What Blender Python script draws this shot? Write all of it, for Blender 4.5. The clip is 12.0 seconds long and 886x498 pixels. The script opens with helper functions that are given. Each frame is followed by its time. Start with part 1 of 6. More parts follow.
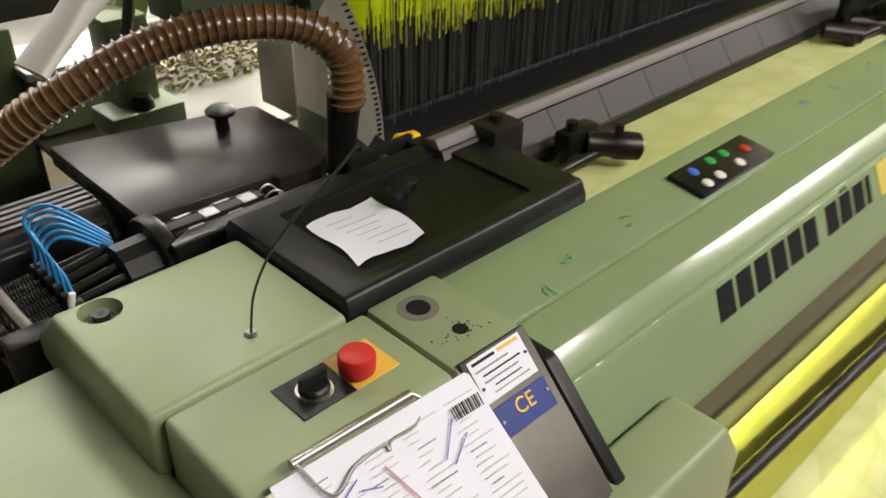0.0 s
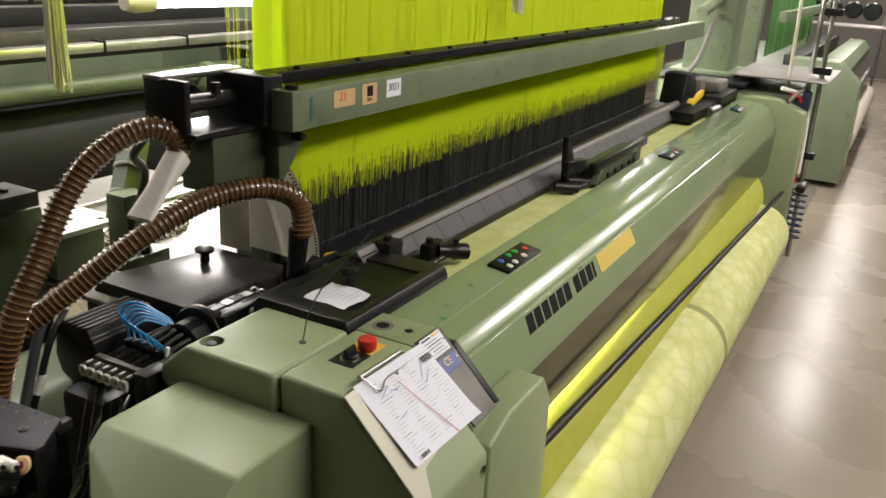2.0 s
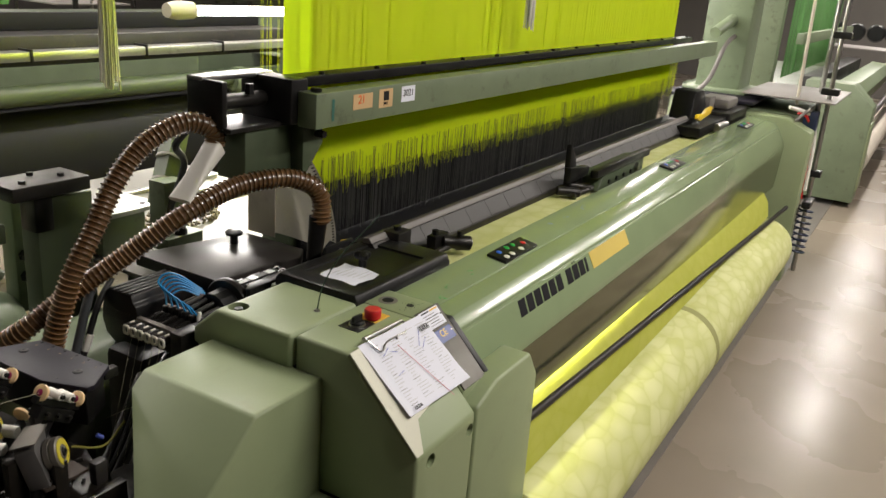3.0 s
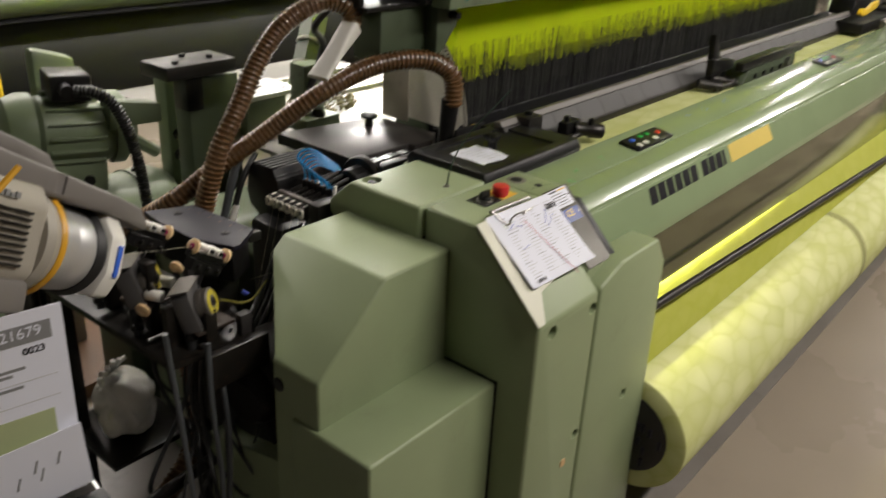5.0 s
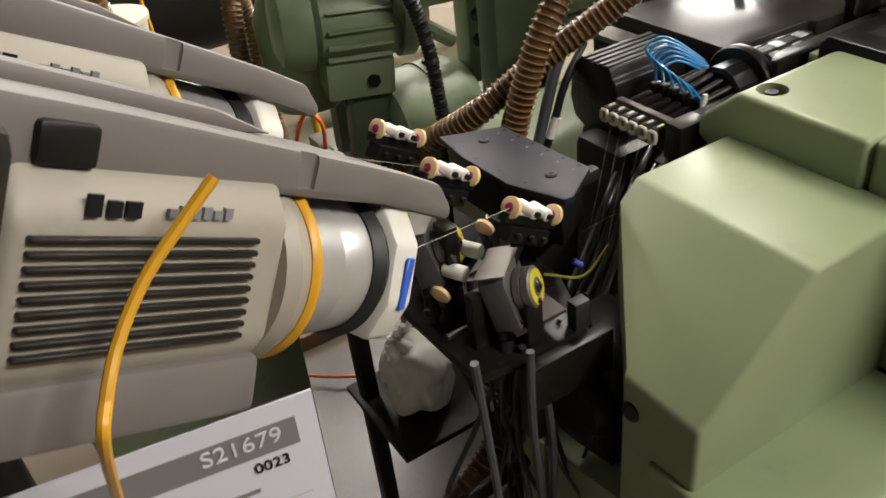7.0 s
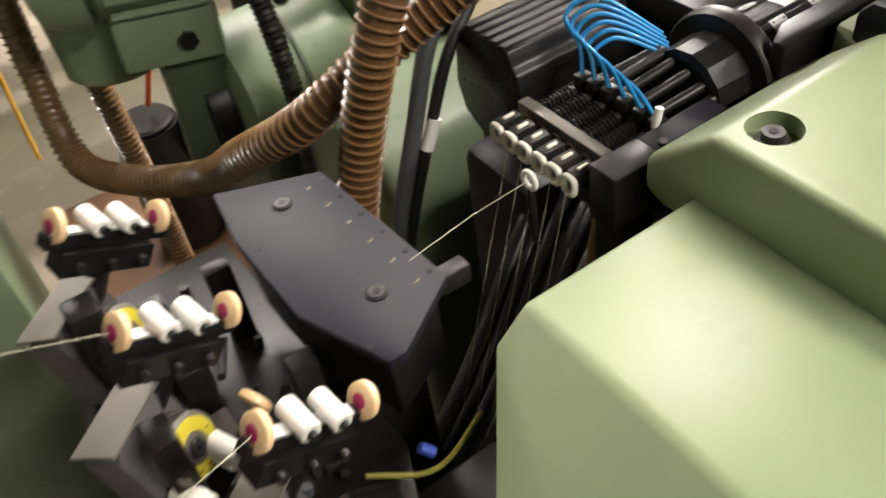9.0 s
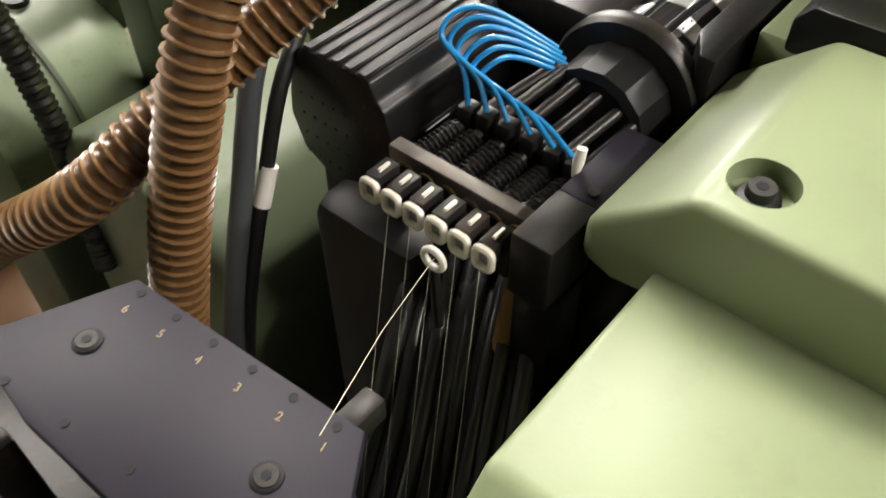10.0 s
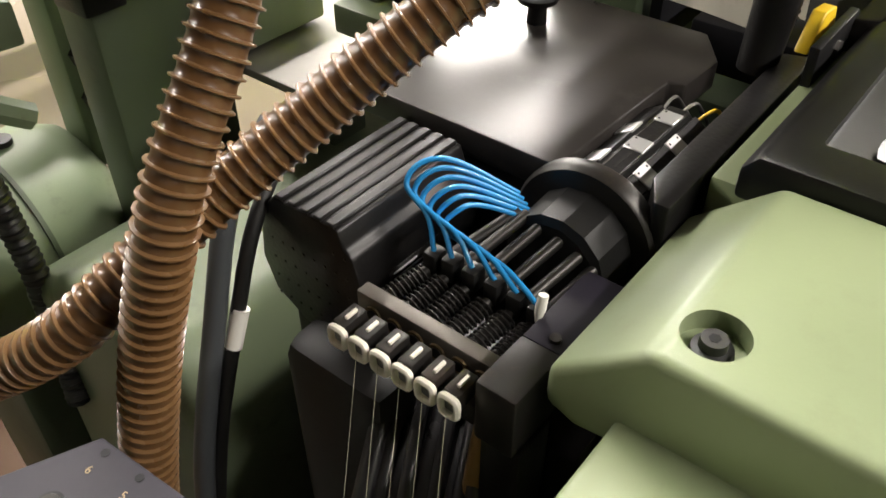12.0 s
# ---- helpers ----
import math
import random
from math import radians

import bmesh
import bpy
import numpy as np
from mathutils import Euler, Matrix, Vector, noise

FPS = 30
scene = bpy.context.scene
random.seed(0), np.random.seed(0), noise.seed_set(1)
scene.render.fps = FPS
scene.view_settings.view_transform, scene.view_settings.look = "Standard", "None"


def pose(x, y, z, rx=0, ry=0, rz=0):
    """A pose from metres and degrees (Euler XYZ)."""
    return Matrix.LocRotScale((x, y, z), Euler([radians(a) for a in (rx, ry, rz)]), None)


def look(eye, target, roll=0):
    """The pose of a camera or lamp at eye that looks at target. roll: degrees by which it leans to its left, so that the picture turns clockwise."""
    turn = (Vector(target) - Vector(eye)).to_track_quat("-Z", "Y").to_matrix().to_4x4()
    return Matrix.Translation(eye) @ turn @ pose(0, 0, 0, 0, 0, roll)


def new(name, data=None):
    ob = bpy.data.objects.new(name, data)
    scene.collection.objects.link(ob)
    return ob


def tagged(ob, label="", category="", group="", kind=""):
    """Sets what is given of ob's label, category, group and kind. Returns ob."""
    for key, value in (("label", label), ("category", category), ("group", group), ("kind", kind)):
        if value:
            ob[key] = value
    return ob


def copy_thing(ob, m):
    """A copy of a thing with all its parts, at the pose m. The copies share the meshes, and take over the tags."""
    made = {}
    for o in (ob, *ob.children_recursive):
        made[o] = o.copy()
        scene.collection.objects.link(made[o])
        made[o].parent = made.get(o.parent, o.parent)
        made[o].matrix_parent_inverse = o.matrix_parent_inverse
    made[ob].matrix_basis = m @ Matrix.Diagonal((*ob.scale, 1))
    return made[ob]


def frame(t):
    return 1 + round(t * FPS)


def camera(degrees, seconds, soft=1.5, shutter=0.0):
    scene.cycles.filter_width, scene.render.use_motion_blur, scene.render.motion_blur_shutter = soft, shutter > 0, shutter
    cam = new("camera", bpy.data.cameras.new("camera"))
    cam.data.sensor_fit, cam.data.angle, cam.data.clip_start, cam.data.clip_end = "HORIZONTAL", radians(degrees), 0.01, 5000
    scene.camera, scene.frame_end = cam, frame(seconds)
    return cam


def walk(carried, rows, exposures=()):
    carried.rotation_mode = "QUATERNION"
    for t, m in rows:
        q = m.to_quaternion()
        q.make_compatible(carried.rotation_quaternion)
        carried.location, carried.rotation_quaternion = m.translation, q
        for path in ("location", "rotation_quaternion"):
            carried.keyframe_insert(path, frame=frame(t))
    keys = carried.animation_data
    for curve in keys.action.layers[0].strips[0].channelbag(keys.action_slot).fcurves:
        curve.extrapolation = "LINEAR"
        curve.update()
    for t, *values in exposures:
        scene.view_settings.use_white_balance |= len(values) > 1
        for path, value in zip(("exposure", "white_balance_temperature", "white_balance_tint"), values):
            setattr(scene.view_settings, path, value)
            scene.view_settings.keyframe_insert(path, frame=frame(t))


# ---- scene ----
cam = camera(56.1, 12.0, shutter=0.4)
PATH = [
    (0, (-0.36, -0.467, 1.485), (0.832, 0.725, 0.409), 1.3),
    (0.5, (-0.542, -0.532, 1.529), (0.858, 0.547, 0.592), 3.9),
    (1, (-0.746, -0.647, 1.579), (0.745, 0.418, 0.778), 3.3),
    (1.5, (-0.922, -0.71, 1.625), (0.692, 0.22, 0.897), 3.7),
    (2, (-1.113, -0.737, 1.646), (0.555, 0.146, 0.985), 3.2),
    (2.5, (-1.228, -0.813, 1.668), (0.43, 0.105, 1.028), 3.8),
    (4.5, (-1.317, -0.981, 1.642), (0.229, 0.051, 0.904), 4.6),
    (5, (-1.31, -0.923, 1.606), (0.098, 0.216, 0.758), 2.9),
    (5.5, (-1.264, -0.798, 1.543), (0.064, 0.357, 0.594), 2.3),
    (6, (-1.195, -0.639, 1.512), (0.076, 0.555, 0.534), 0.5),
    (6.5, (-1.115, -0.532, 1.504), (-0.14, 0.852, 0.439), -3.7),
    (8.5, (-0.725, -0.173, 1.414), (-0.084, 1.214, 0.124), -8.5),
    (9, (-0.585, -0.073, 1.379), (0.093, 1.203, -0.004), -9.4),
    (9.5, (-0.535, 0.072, 1.339), (0.302, 1.146, -0.126), -6.8),
    (10, (-0.524, 0.14, 1.316), (0.512, 1.019, -0.152), -0.4),
    (10.5, (-0.521, 0.149, 1.33), (0.614, 1.025, -0.065), 1.0),
    (11, (-0.519, 0.152, 1.339), (0.656, 1.025, -0.024), 1.3),
    (11.5, (-0.519, 0.146, 1.34), (0.683, 1.041, 0.016), 1.5),
    (12, (-0.505, 0.137, 1.348), (0.685, 1.096, 0.057), -0.3),
]
walk(cam, [(t, look(eye, target, roll)) for t, eye, target, roll in PATH], exposures=[(0, 0.3), (0.6, 0.25), (1.6, 0.1), (2.6, 0.08), (4.4, 0.0), (5.0, 0.06), (6.5, 0.45), (8.3, 0.95), (9.5, 1.1), (10.5, 1.22), (11.2, 1.22), (12, 1.12)])

# ---- world and lamps ----
world = bpy.data.worlds.new("world")
world.use_nodes = True
world.node_tree.nodes["Background"].inputs[0].default_value = (0.75, 0.8, 0.9, 1)
world.node_tree.nodes["Background"].inputs[1].default_value = 0.035
scene.world = world
scene.view_settings.exposure = 0.0
LAMP_W = 72.0


def area_lamp(name, m, sx, sy, watts, colour=(1, 0.93, 0.86)):
    data = bpy.data.lights.new(name, "AREA")
    data.shape, data.size, data.size_y, data.energy, data.color = "RECTANGLE", sx, sy, watts, colour
    ob = new(name, data)
    ob.matrix_basis = m
    return ob


# rows of ceiling tubes, along the looms
TUBE_ROWS = [(x, y) for y in (3.2, 6.5) for x in (0.5, 3.0, 5.6, 8.2)] + [(x, 1.25) for x in (1.3, 3.9, 6.5, 9.1, 11.7)] + [(0.5, -1.8), (3.0, -1.8), (5.6, -1.8), (8.0, -0.4), (10.8, -0.4), (14.0, -0.4), (-1.3, 4.4)]
for lx, ly in TUBE_ROWS:
    area_lamp("ceiling_tube_light", pose(lx, ly, 2.90), 1.5, 0.16, LAMP_W)
# the loom's own inspection tube behind the cloth
area_lamp("inspection_light", look((1.95, -0.1405, 0.632), (1.95, -0.25, 0.42)), 3.1, 0.012, 7.0, (1, 0.97, 0.4))
# the work tube hanging behind the harness
area_lamp("work_tube_light", look((2.5, 1.92, 1.41), (2.5, 0.5, 1.55)), 2.3, 0.05, 60.0, (1, 0.97, 0.9))


# ---- materials ----
def mat(name, colour, rough=0.5, metal=0.0, vary=0.12, scale=6.0, grain=120.0, bump=0.05, spread=0.12, coat=0.0, dirt=None, dirt_amount=0.5):
    m = bpy.data.materials.new(name)
    m.use_nodes = True
    t = m.node_tree
    n, l = t.nodes, t.links
    b = n["Principled BSDF"]
    b.inputs["Metallic"].default_value = metal
    b.inputs["Coat Weight"].default_value = coat
    co = n.new("ShaderNodeTexCoord")
    big = n.new("ShaderNodeTexNoise")
    big.inputs["Scale"].default_value, big.inputs["Detail"].default_value = scale, 6
    fine = n.new("ShaderNodeTexNoise")
    fine.inputs["Scale"].default_value, fine.inputs["Detail"].default_value = grain, 3
    info = n.new("ShaderNodeObjectInfo")
    l.new(co.outputs["Object"], big.inputs["Vector"])
    l.new(co.outputs["Object"], fine.inputs["Vector"])
    mixed = n.new("ShaderNodeMix")
    mixed.data_type = "RGBA"
    dark = [c * (1 - vary * 1.6) for c in colour]
    lite = [min(1, c * (1 + vary)) for c in colour]
    mixed.inputs[6].default_value, mixed.inputs[7].default_value = (*dark, 1), (*lite, 1)
    l.new(big.outputs["Fac"], mixed.inputs[0])
    out = mixed.outputs[2]
    if dirt:
        ramp = n.new("ShaderNodeValToRGB")
        ramp.color_ramp.elements[0].position, ramp.color_ramp.elements[1].position = 0.56, 0.74
        ramp.color_ramp.elements[1].color = (dirt_amount,) * 3 + (1,)
        patch = n.new("ShaderNodeTexNoise")
        patch.inputs["Scale"].default_value, patch.inputs["Detail"].default_value, patch.inputs["Roughness"].default_value = scale * 2.3, 10, 0.7
        l.new(co.outputs["Object"], patch.inputs["Vector"])
        l.new(patch.outputs["Fac"], ramp.inputs[0])
        d = n.new("ShaderNodeMix")
        d.data_type = "RGBA"
        d.inputs[7].default_value = (*dirt, 1)
        l.new(ramp.outputs[0], d.inputs[0])
        l.new(out, d.inputs[6])
        out = d.outputs[2]
    l.new(out, b.inputs["Base Color"])
    r = n.new("ShaderNodeMapRange")
    r.inputs[3].default_value, r.inputs[4].default_value = max(0.02, rough - spread), min(1, rough + spread)
    l.new(big.outputs["Fac"], r.inputs[0])
    l.new(r.outputs[0], b.inputs["Roughness"])
    if bump:
        bp = n.new("ShaderNodeBump")
        bp.inputs["Strength"].default_value, bp.inputs["Distance"].default_value = bump, 0.002
        l.new(fine.outputs["Fac"], bp.inputs["Height"])
        l.new(bp.outputs[0], b.inputs["Normal"])
    return m


def glow(name, colour, strength):
    m = bpy.data.materials.new(name)
    m.use_nodes = True
    b = m.node_tree.nodes["Principled BSDF"]
    b.inputs["Emission Color"].default_value, b.inputs["Emission Strength"].default_value = (*colour, 1), strength
    return m


GREEN = mat("green_paint", (0.252, 0.302, 0.168), 0.44, vary=0.08, bump=0.04, grain=300, spread=0.07, dirt=(0.15, 0.16, 0.09), dirt_amount=0.22)
BEAMG = mat("glossy_green_paint", (0.235, 0.30, 0.165), 0.2, vary=0.08, bump=0.02, grain=200, spread=0.06, coat=0.3, dirt=(0.15, 0.16, 0.09), dirt_amount=0.2)
GREEN2 = mat("old_green_paint", (0.165, 0.205, 0.125), 0.42, vary=0.2, dirt=(0.06, 0.055, 0.035), dirt_amount=0.7)
DGREEN = mat("dark_green_paint", (0.06, 0.08, 0.045), 0.45, vary=0.2, dirt=(0.03, 0.03, 0.02))
BLACK = mat("black_metal", (0.009, 0.0085, 0.0085), 0.34, vary=0.35, scale=16, grain=220, bump=0.12, dirt=(0.05, 0.044, 0.038), dirt_amount=0.22)
CAPM = mat("scuffed_black_sheet", (0.027, 0.024, 0.022), 0.34, vary=0.3, bump=0.03, dirt=(0.10, 0.09, 0.08), dirt_amount=0.35)
BLACKP = mat("black_plastic", (0.009, 0.009, 0.009), 0.38, vary=0.3, bump=0.08, grain=500)
SLATE = mat("anodised_plate", (0.017, 0.015, 0.023), 0.5, vary=0.12, dirt=(0.05, 0.045, 0.05), dirt_amount=0.2)
for black in (BLACK, BLACKP, CAPM):
    black.node_tree.nodes["Principled BSDF"].inputs["Specular IOR Level"].default_value = 0.3
SLATE.node_tree.nodes["Principled BSDF"].inputs["Specular IOR Level"].default_value = 0.2
BARM = mat("worn_grey_bar", (0.17, 0.155, 0.135), 0.4, metal=0.5, vary=0.25, dirt=(0.06, 0.05, 0.04))
STEEL = mat("steel", (0.45, 0.44, 0.42), 0.32, metal=1.0, vary=0.2, dirt=(0.12, 0.1, 0.08))
ALU = mat("aluminium", (0.62, 0.62, 0.62), 0.4, metal=0.7, vary=0.1)
DSTEEL = mat("dark_steel", (0.032, 0.03, 0.028), 0.4, metal=0.6, vary=0.25, dirt=(0.1, 0.07, 0.05))
GREYP = mat("grey_casting", (0.165, 0.15, 0.138), 0.5, vary=0.12, dirt=(0.13, 0.12, 0.11), dirt_amount=0.6)
BEIGE = mat("beige_plastic", (0.37, 0.34, 0.285), 0.5, vary=0.08, dirt=(0.25, 0.22, 0.18))
WHITE = mat("white_plastic", (0.72, 0.7, 0.64), 0.45, vary=0.06)
PAPER = mat("paper", (0.74, 0.75, 0.83), 0.8, vary=0.03, bump=0.02)
CREAM = mat("cream_sheet", (0.55, 0.5, 0.42), 0.6, vary=0.1, dirt=(0.35, 0.3, 0.24))
BARE = mat("bare_worn_steel", (0.1, 0.092, 0.078), 0.42, metal=0.35, vary=0.25, scale=20, dirt=(0.05, 0.042, 0.03), dirt_amount=0.6)
RED = mat("red_plastic", (0.55, 0.02, 0.02), 0.4, vary=0.08)
YELLOW = mat("yellow_paint", (0.72, 0.42, 0.05), 0.45, vary=0.1)
PATCH = mat("faded_yellow_patch", (0.6, 0.46, 0.1), 0.55, vary=0.1)
BOARD = mat("yellowed_board", (0.55, 0.54, 0.42), 0.4, vary=0.12, dirt=(0.3, 0.28, 0.2))
DECK = mat("worn_deck_metal", (0.25, 0.24, 0.225), 0.4, metal=0.5, vary=0.3, dirt=(0.2, 0.18, 0.15))
YELLOW2 = mat("bright_yellow_plastic", (0.75, 0.5, 0.02), 0.4)
BLUE = mat("blue_label", (0.01, 0.03, 0.2), 0.4, vary=0.05)
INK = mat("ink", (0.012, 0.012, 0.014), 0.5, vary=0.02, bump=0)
INKBLUE = mat("blue_ink", (0.02, 0.06, 0.4), 0.6, vary=0.02, bump=0)
GREYINK = mat("grey_print", (0.22, 0.22, 0.22), 0.7, vary=0.02, bump=0)
PALEINK = mat("pale_print", (0.5, 0.5, 0.5), 0.7, vary=0.02, bump=0)
TUBEBLUE = mat("blue_tube", (0.02, 0.22, 0.5), 0.2, vary=0.1, bump=0, coat=0.5)
RUBBER = mat("black_rubber", (0.01, 0.01, 0.01), 0.5, vary=0.2)
GREYCABLE = mat("grey_cable", (0.055, 0.06, 0.065), 0.5, vary=0.1)
CERAMIC = mat("ceramic", (0.75, 0.52, 0.28), 0.3, vary=0.1, coat=0.3)
HOSE = mat("brown_hose", (0.12, 0.06, 0.022), 0.3, vary=0.35, scale=18, bump=0.02, coat=0.35, dirt=(0.05, 0.02, 0.01))
HOSERIB = mat("brown_hose_rib", (0.17, 0.092, 0.038), 0.28, vary=0.2, scale=18, bump=0.02, coat=0.3)
OCHRE = mat("ochre_cable", (0.7, 0.36, 0.02), 0.4)
CARD = mat("tan_label", (0.6, 0.4, 0.2), 0.7)
THREAD = mat("pale_thread", (0.55, 0.53, 0.38), 0.7, bump=0)
WALLM = mat("wall_paint", (0.11, 0.1, 0.09), 0.8)
RUST = mat("brown_board", (0.16, 0.085, 0.045), 0.5, vary=0.3)
PINK = mat("crimson_eyelet", (0.3, 0.015, 0.08), 0.3)
NAVY = mat("dark_blue_coil", (0.01, 0.018, 0.05), 0.4)
ORANGE = mat("orange_plastic", (0.8, 0.12, 0.01), 0.4)
BTN_G = mat("green_button", (0.02, 0.35, 0.06), 0.35)
BTN_B = mat("blue_button", (0.03, 0.12, 0.6), 0.35)
GREENPRINT = mat("green_print", (0.42, 0.47, 0.25), 0.75)
FLOORM = mat("sealed_floor", (0.235, 0.198, 0.155), 0.27, vary=0.12, scale=1.5, grain=60, bump=0.03, dirt=(0.2, 0.165, 0.125), dirt_amount=0.5)
STRIP = mat("grey_floor_paint", (0.16, 0.145, 0.13), 0.35, vary=0.2, scale=4, dirt=(0.08, 0.07, 0.06))
TUBE = glow("tube_glow", (1, 0.95, 0.85), 6.0)
TUBEI = glow("inspection_glow", (1, 0.97, 0.85), 1.5)


def cloth_mat(name, colour, pale, through_light):
    """Figured cloth: pale leaf-like fans on a yellow ground."""
    m = mat(name, colour, 0.75, vary=0.06, scale=30, grain=900, bump=0.15)
    t = m.node_tree
    n, l = t.nodes, t.links
    b = n["Principled BSDF"]
    base = b.inputs["Base Color"].links[0].from_socket
    co = n.new("ShaderNodeTexCoord")
    mp = n.new("ShaderNodeMapping")
    mp.inputs["Scale"].default_value = (11, 17, 17)
    warp = n.new("ShaderNodeTexNoise")
    warp.inputs["Scale"].default_value = 14
    bend = n.new("ShaderNodeMix")
    bend.data_type = "RGBA"
    bend.inputs[0].default_value = 0.025
    l.new(co.outputs["Object"], warp.inputs["Vector"])
    l.new(co.outputs["Object"], bend.inputs[6])
    l.new(warp.outputs["Color"], bend.inputs[7])
    l.new(bend.outputs[2], mp.inputs["Vector"])
    # overlapping fans: each cell shades from its middle, and a few thin dark gaps lie between
    fan = n.new("ShaderNodeTexVoronoi")
    fan.feature = "F1"
    fan.inputs["Scale"].default_value = 1.0
    l.new(mp.outputs[0], fan.inputs["Vector"])
    pick = n.new("ShaderNodeSeparateColor")
    l.new(fan.outputs["Color"], pick.inputs[0])
    shade = n.new("ShaderNodeMath")
    shade.operation = "MULTIPLY_ADD"
    shade.inputs[1].default_value = 0.55
    l.new(pick.outputs[0], shade.inputs[0])
    near = n.new("ShaderNodeMapRange")
    near.inputs[1].default_value, near.inputs[2].default_value, near.inputs[3].default_value, near.inputs[4].default_value = 0.15, 0.75, 0.5, 0.0
    l.new(fan.outputs["Distance"], near.inputs[0])
    l.new(near.outputs[0], shade.inputs[2])
    gap = n.new("ShaderNodeTexVoronoi")
    gap.feature = "DISTANCE_TO_EDGE"
    gap.inputs["Scale"].default_value = 1.0
    l.new(mp.outputs[0], gap.inputs["Vector"])
    ramp = n.new("ShaderNodeValToRGB")
    ramp.color_ramp.elements[0].position, ramp.color_ramp.elements[1].position = 0.0, 0.09
    ramp.color_ramp.elements[0].color = (0.62, 0.62, 0.62, 1)
    l.new(gap.outputs["Distance"], ramp.inputs[0])
    both = n.new("ShaderNodeMath")
    both.operation = "MULTIPLY"
    both.use_clamp = True
    l.new(shade.outputs[0], both.inputs[0])
    l.new(ramp.outputs[0], both.inputs[1])
    mx = n.new("ShaderNodeMix")
    mx.data_type = "RGBA"
    mx.inputs[7].default_value = (*pale, 1)
    l.new(both.outputs[0], mx.inputs[0])
    l.new(base, mx.inputs[6])
    l.new(mx.outputs[2], b.inputs["Base Color"])
    if through_light:
        tr = n.new("ShaderNodeBsdfTranslucent")
        tr.inputs[0].default_value = (*colour, 1)
        add = n.new("ShaderNodeMixShader")
        add.inputs[0].default_value = through_light
        l.new(b.outputs[0], add.inputs[1])
        l.new(tr.outputs[0], add.inputs[2])
        l.new(add.outputs[0], n["Material Output"].inputs[0])
    return m


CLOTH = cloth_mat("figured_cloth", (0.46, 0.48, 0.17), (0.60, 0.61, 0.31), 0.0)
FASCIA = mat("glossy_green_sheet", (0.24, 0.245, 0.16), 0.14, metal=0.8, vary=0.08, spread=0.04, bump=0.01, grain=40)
# copy of the same cloth, its yellow deepened to carry the inspection lamp's glow
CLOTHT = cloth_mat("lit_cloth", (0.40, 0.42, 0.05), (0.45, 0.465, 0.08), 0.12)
YARN = mat("neon_yarn", (0.9, 0.98, 0.03), 0.7, vary=0.03, scale=14, bump=0)
yn = YARN.node_tree
tl = yn.nodes.new("ShaderNodeBsdfTranslucent")
tl.inputs[0].default_value = (0.9, 0.98, 0.03, 1)
mxs = yn.nodes.new("ShaderNodeMixShader")
mxs.inputs[0].default_value = 0.6
yn.links.new(yn.nodes["Principled BSDF"].outputs[0], mxs.inputs[1])
yn.links.new(tl.outputs[0], mxs.inputs[2])
yn.links.new(mxs.outputs[0], yn.nodes["Material Output"].inputs[0])
YARND = mat("dark_heddle", (0.026, 0.027, 0.022), 0.5, vary=0.3, bump=0)


for dull in (INK, FLOORM):
    dull.node_tree.nodes["Principled BSDF"].inputs["Specular IOR Level"].default_value = 0.15 if dull is INK else 0.12
IVORY = mat("ivory_ceramic", (0.8, 0.76, 0.66), 0.3, vary=0.06, bump=0.0, coat=0.2)


def mat_once(name, colour):
    return bpy.data.materials[name] if name in bpy.data.materials else mat(name, colour, 0.4, metal=0.6, vary=0.3)


# ---- mesh helpers ----
def link(name, bm, material, parent=None, label="", smooth=False):
    me = bpy.data.meshes.new(name)
    bm.normal_update()
    bm.to_mesh(me)
    bm.free()
    for mm in material if isinstance(material, (list, tuple)) else [material]:
        me.materials.append(mm)
    if smooth:
        for p in me.polygons:
            p.use_smooth = True
        me.set_sharp_from_angle(angle=radians(40))
    ob = new(name, me)
    if parent:
        ob.parent = parent
    if label:
        ob["label"] = label
    return ob


def part(name, bm, material, parent, label="", smooth=True):
    return link(name, bm, material, parent, label, smooth)


def thing(name, label, category, group="", x=0.0, y=0.0, z=0.0):
    return tagged(setter(new(name), pose(x, y, z)), label, category, group)


def setter(ob, m):
    ob.matrix_basis = m
    return ob


def B():
    return bmesh.new()


def bevelled(bm, width, segments=2, sharp=25):
    bmesh.ops.recalc_face_normals(bm, faces=bm.faces)
    if width:
        es = [e for e in bm.edges if len(e.link_faces) == 2 and e.calc_face_angle(0) > radians(sharp)]
        bmesh.ops.bevel(bm, geom=es, offset=width, segments=segments, affect="EDGES", profile=0.5, clamp_overlap=True)
    return bm


def box(x0, x1, y0, y1, z0, z1, bevel=0.003, segments=2, bm=None):
    b = B()
    bmesh.ops.create_cube(b, size=1)
    for v in b.verts:
        v.co = Vector(((x0 + x1) / 2 + v.co.x * (x1 - x0), (y0 + y1) / 2 + v.co.y * (y1 - y0), (z0 + z1) / 2 + v.co.z * (z1 - z0)))
    bevelled(b, bevel, segments)
    return merge(bm, b)


def merge(bm, b):
    if bm is None:
        return b
    me = bpy.data.meshes.new("tmp")
    b.to_mesh(me)
    b.free()
    bm.from_mesh(me)
    bpy.data.meshes.remove(me)
    return bm


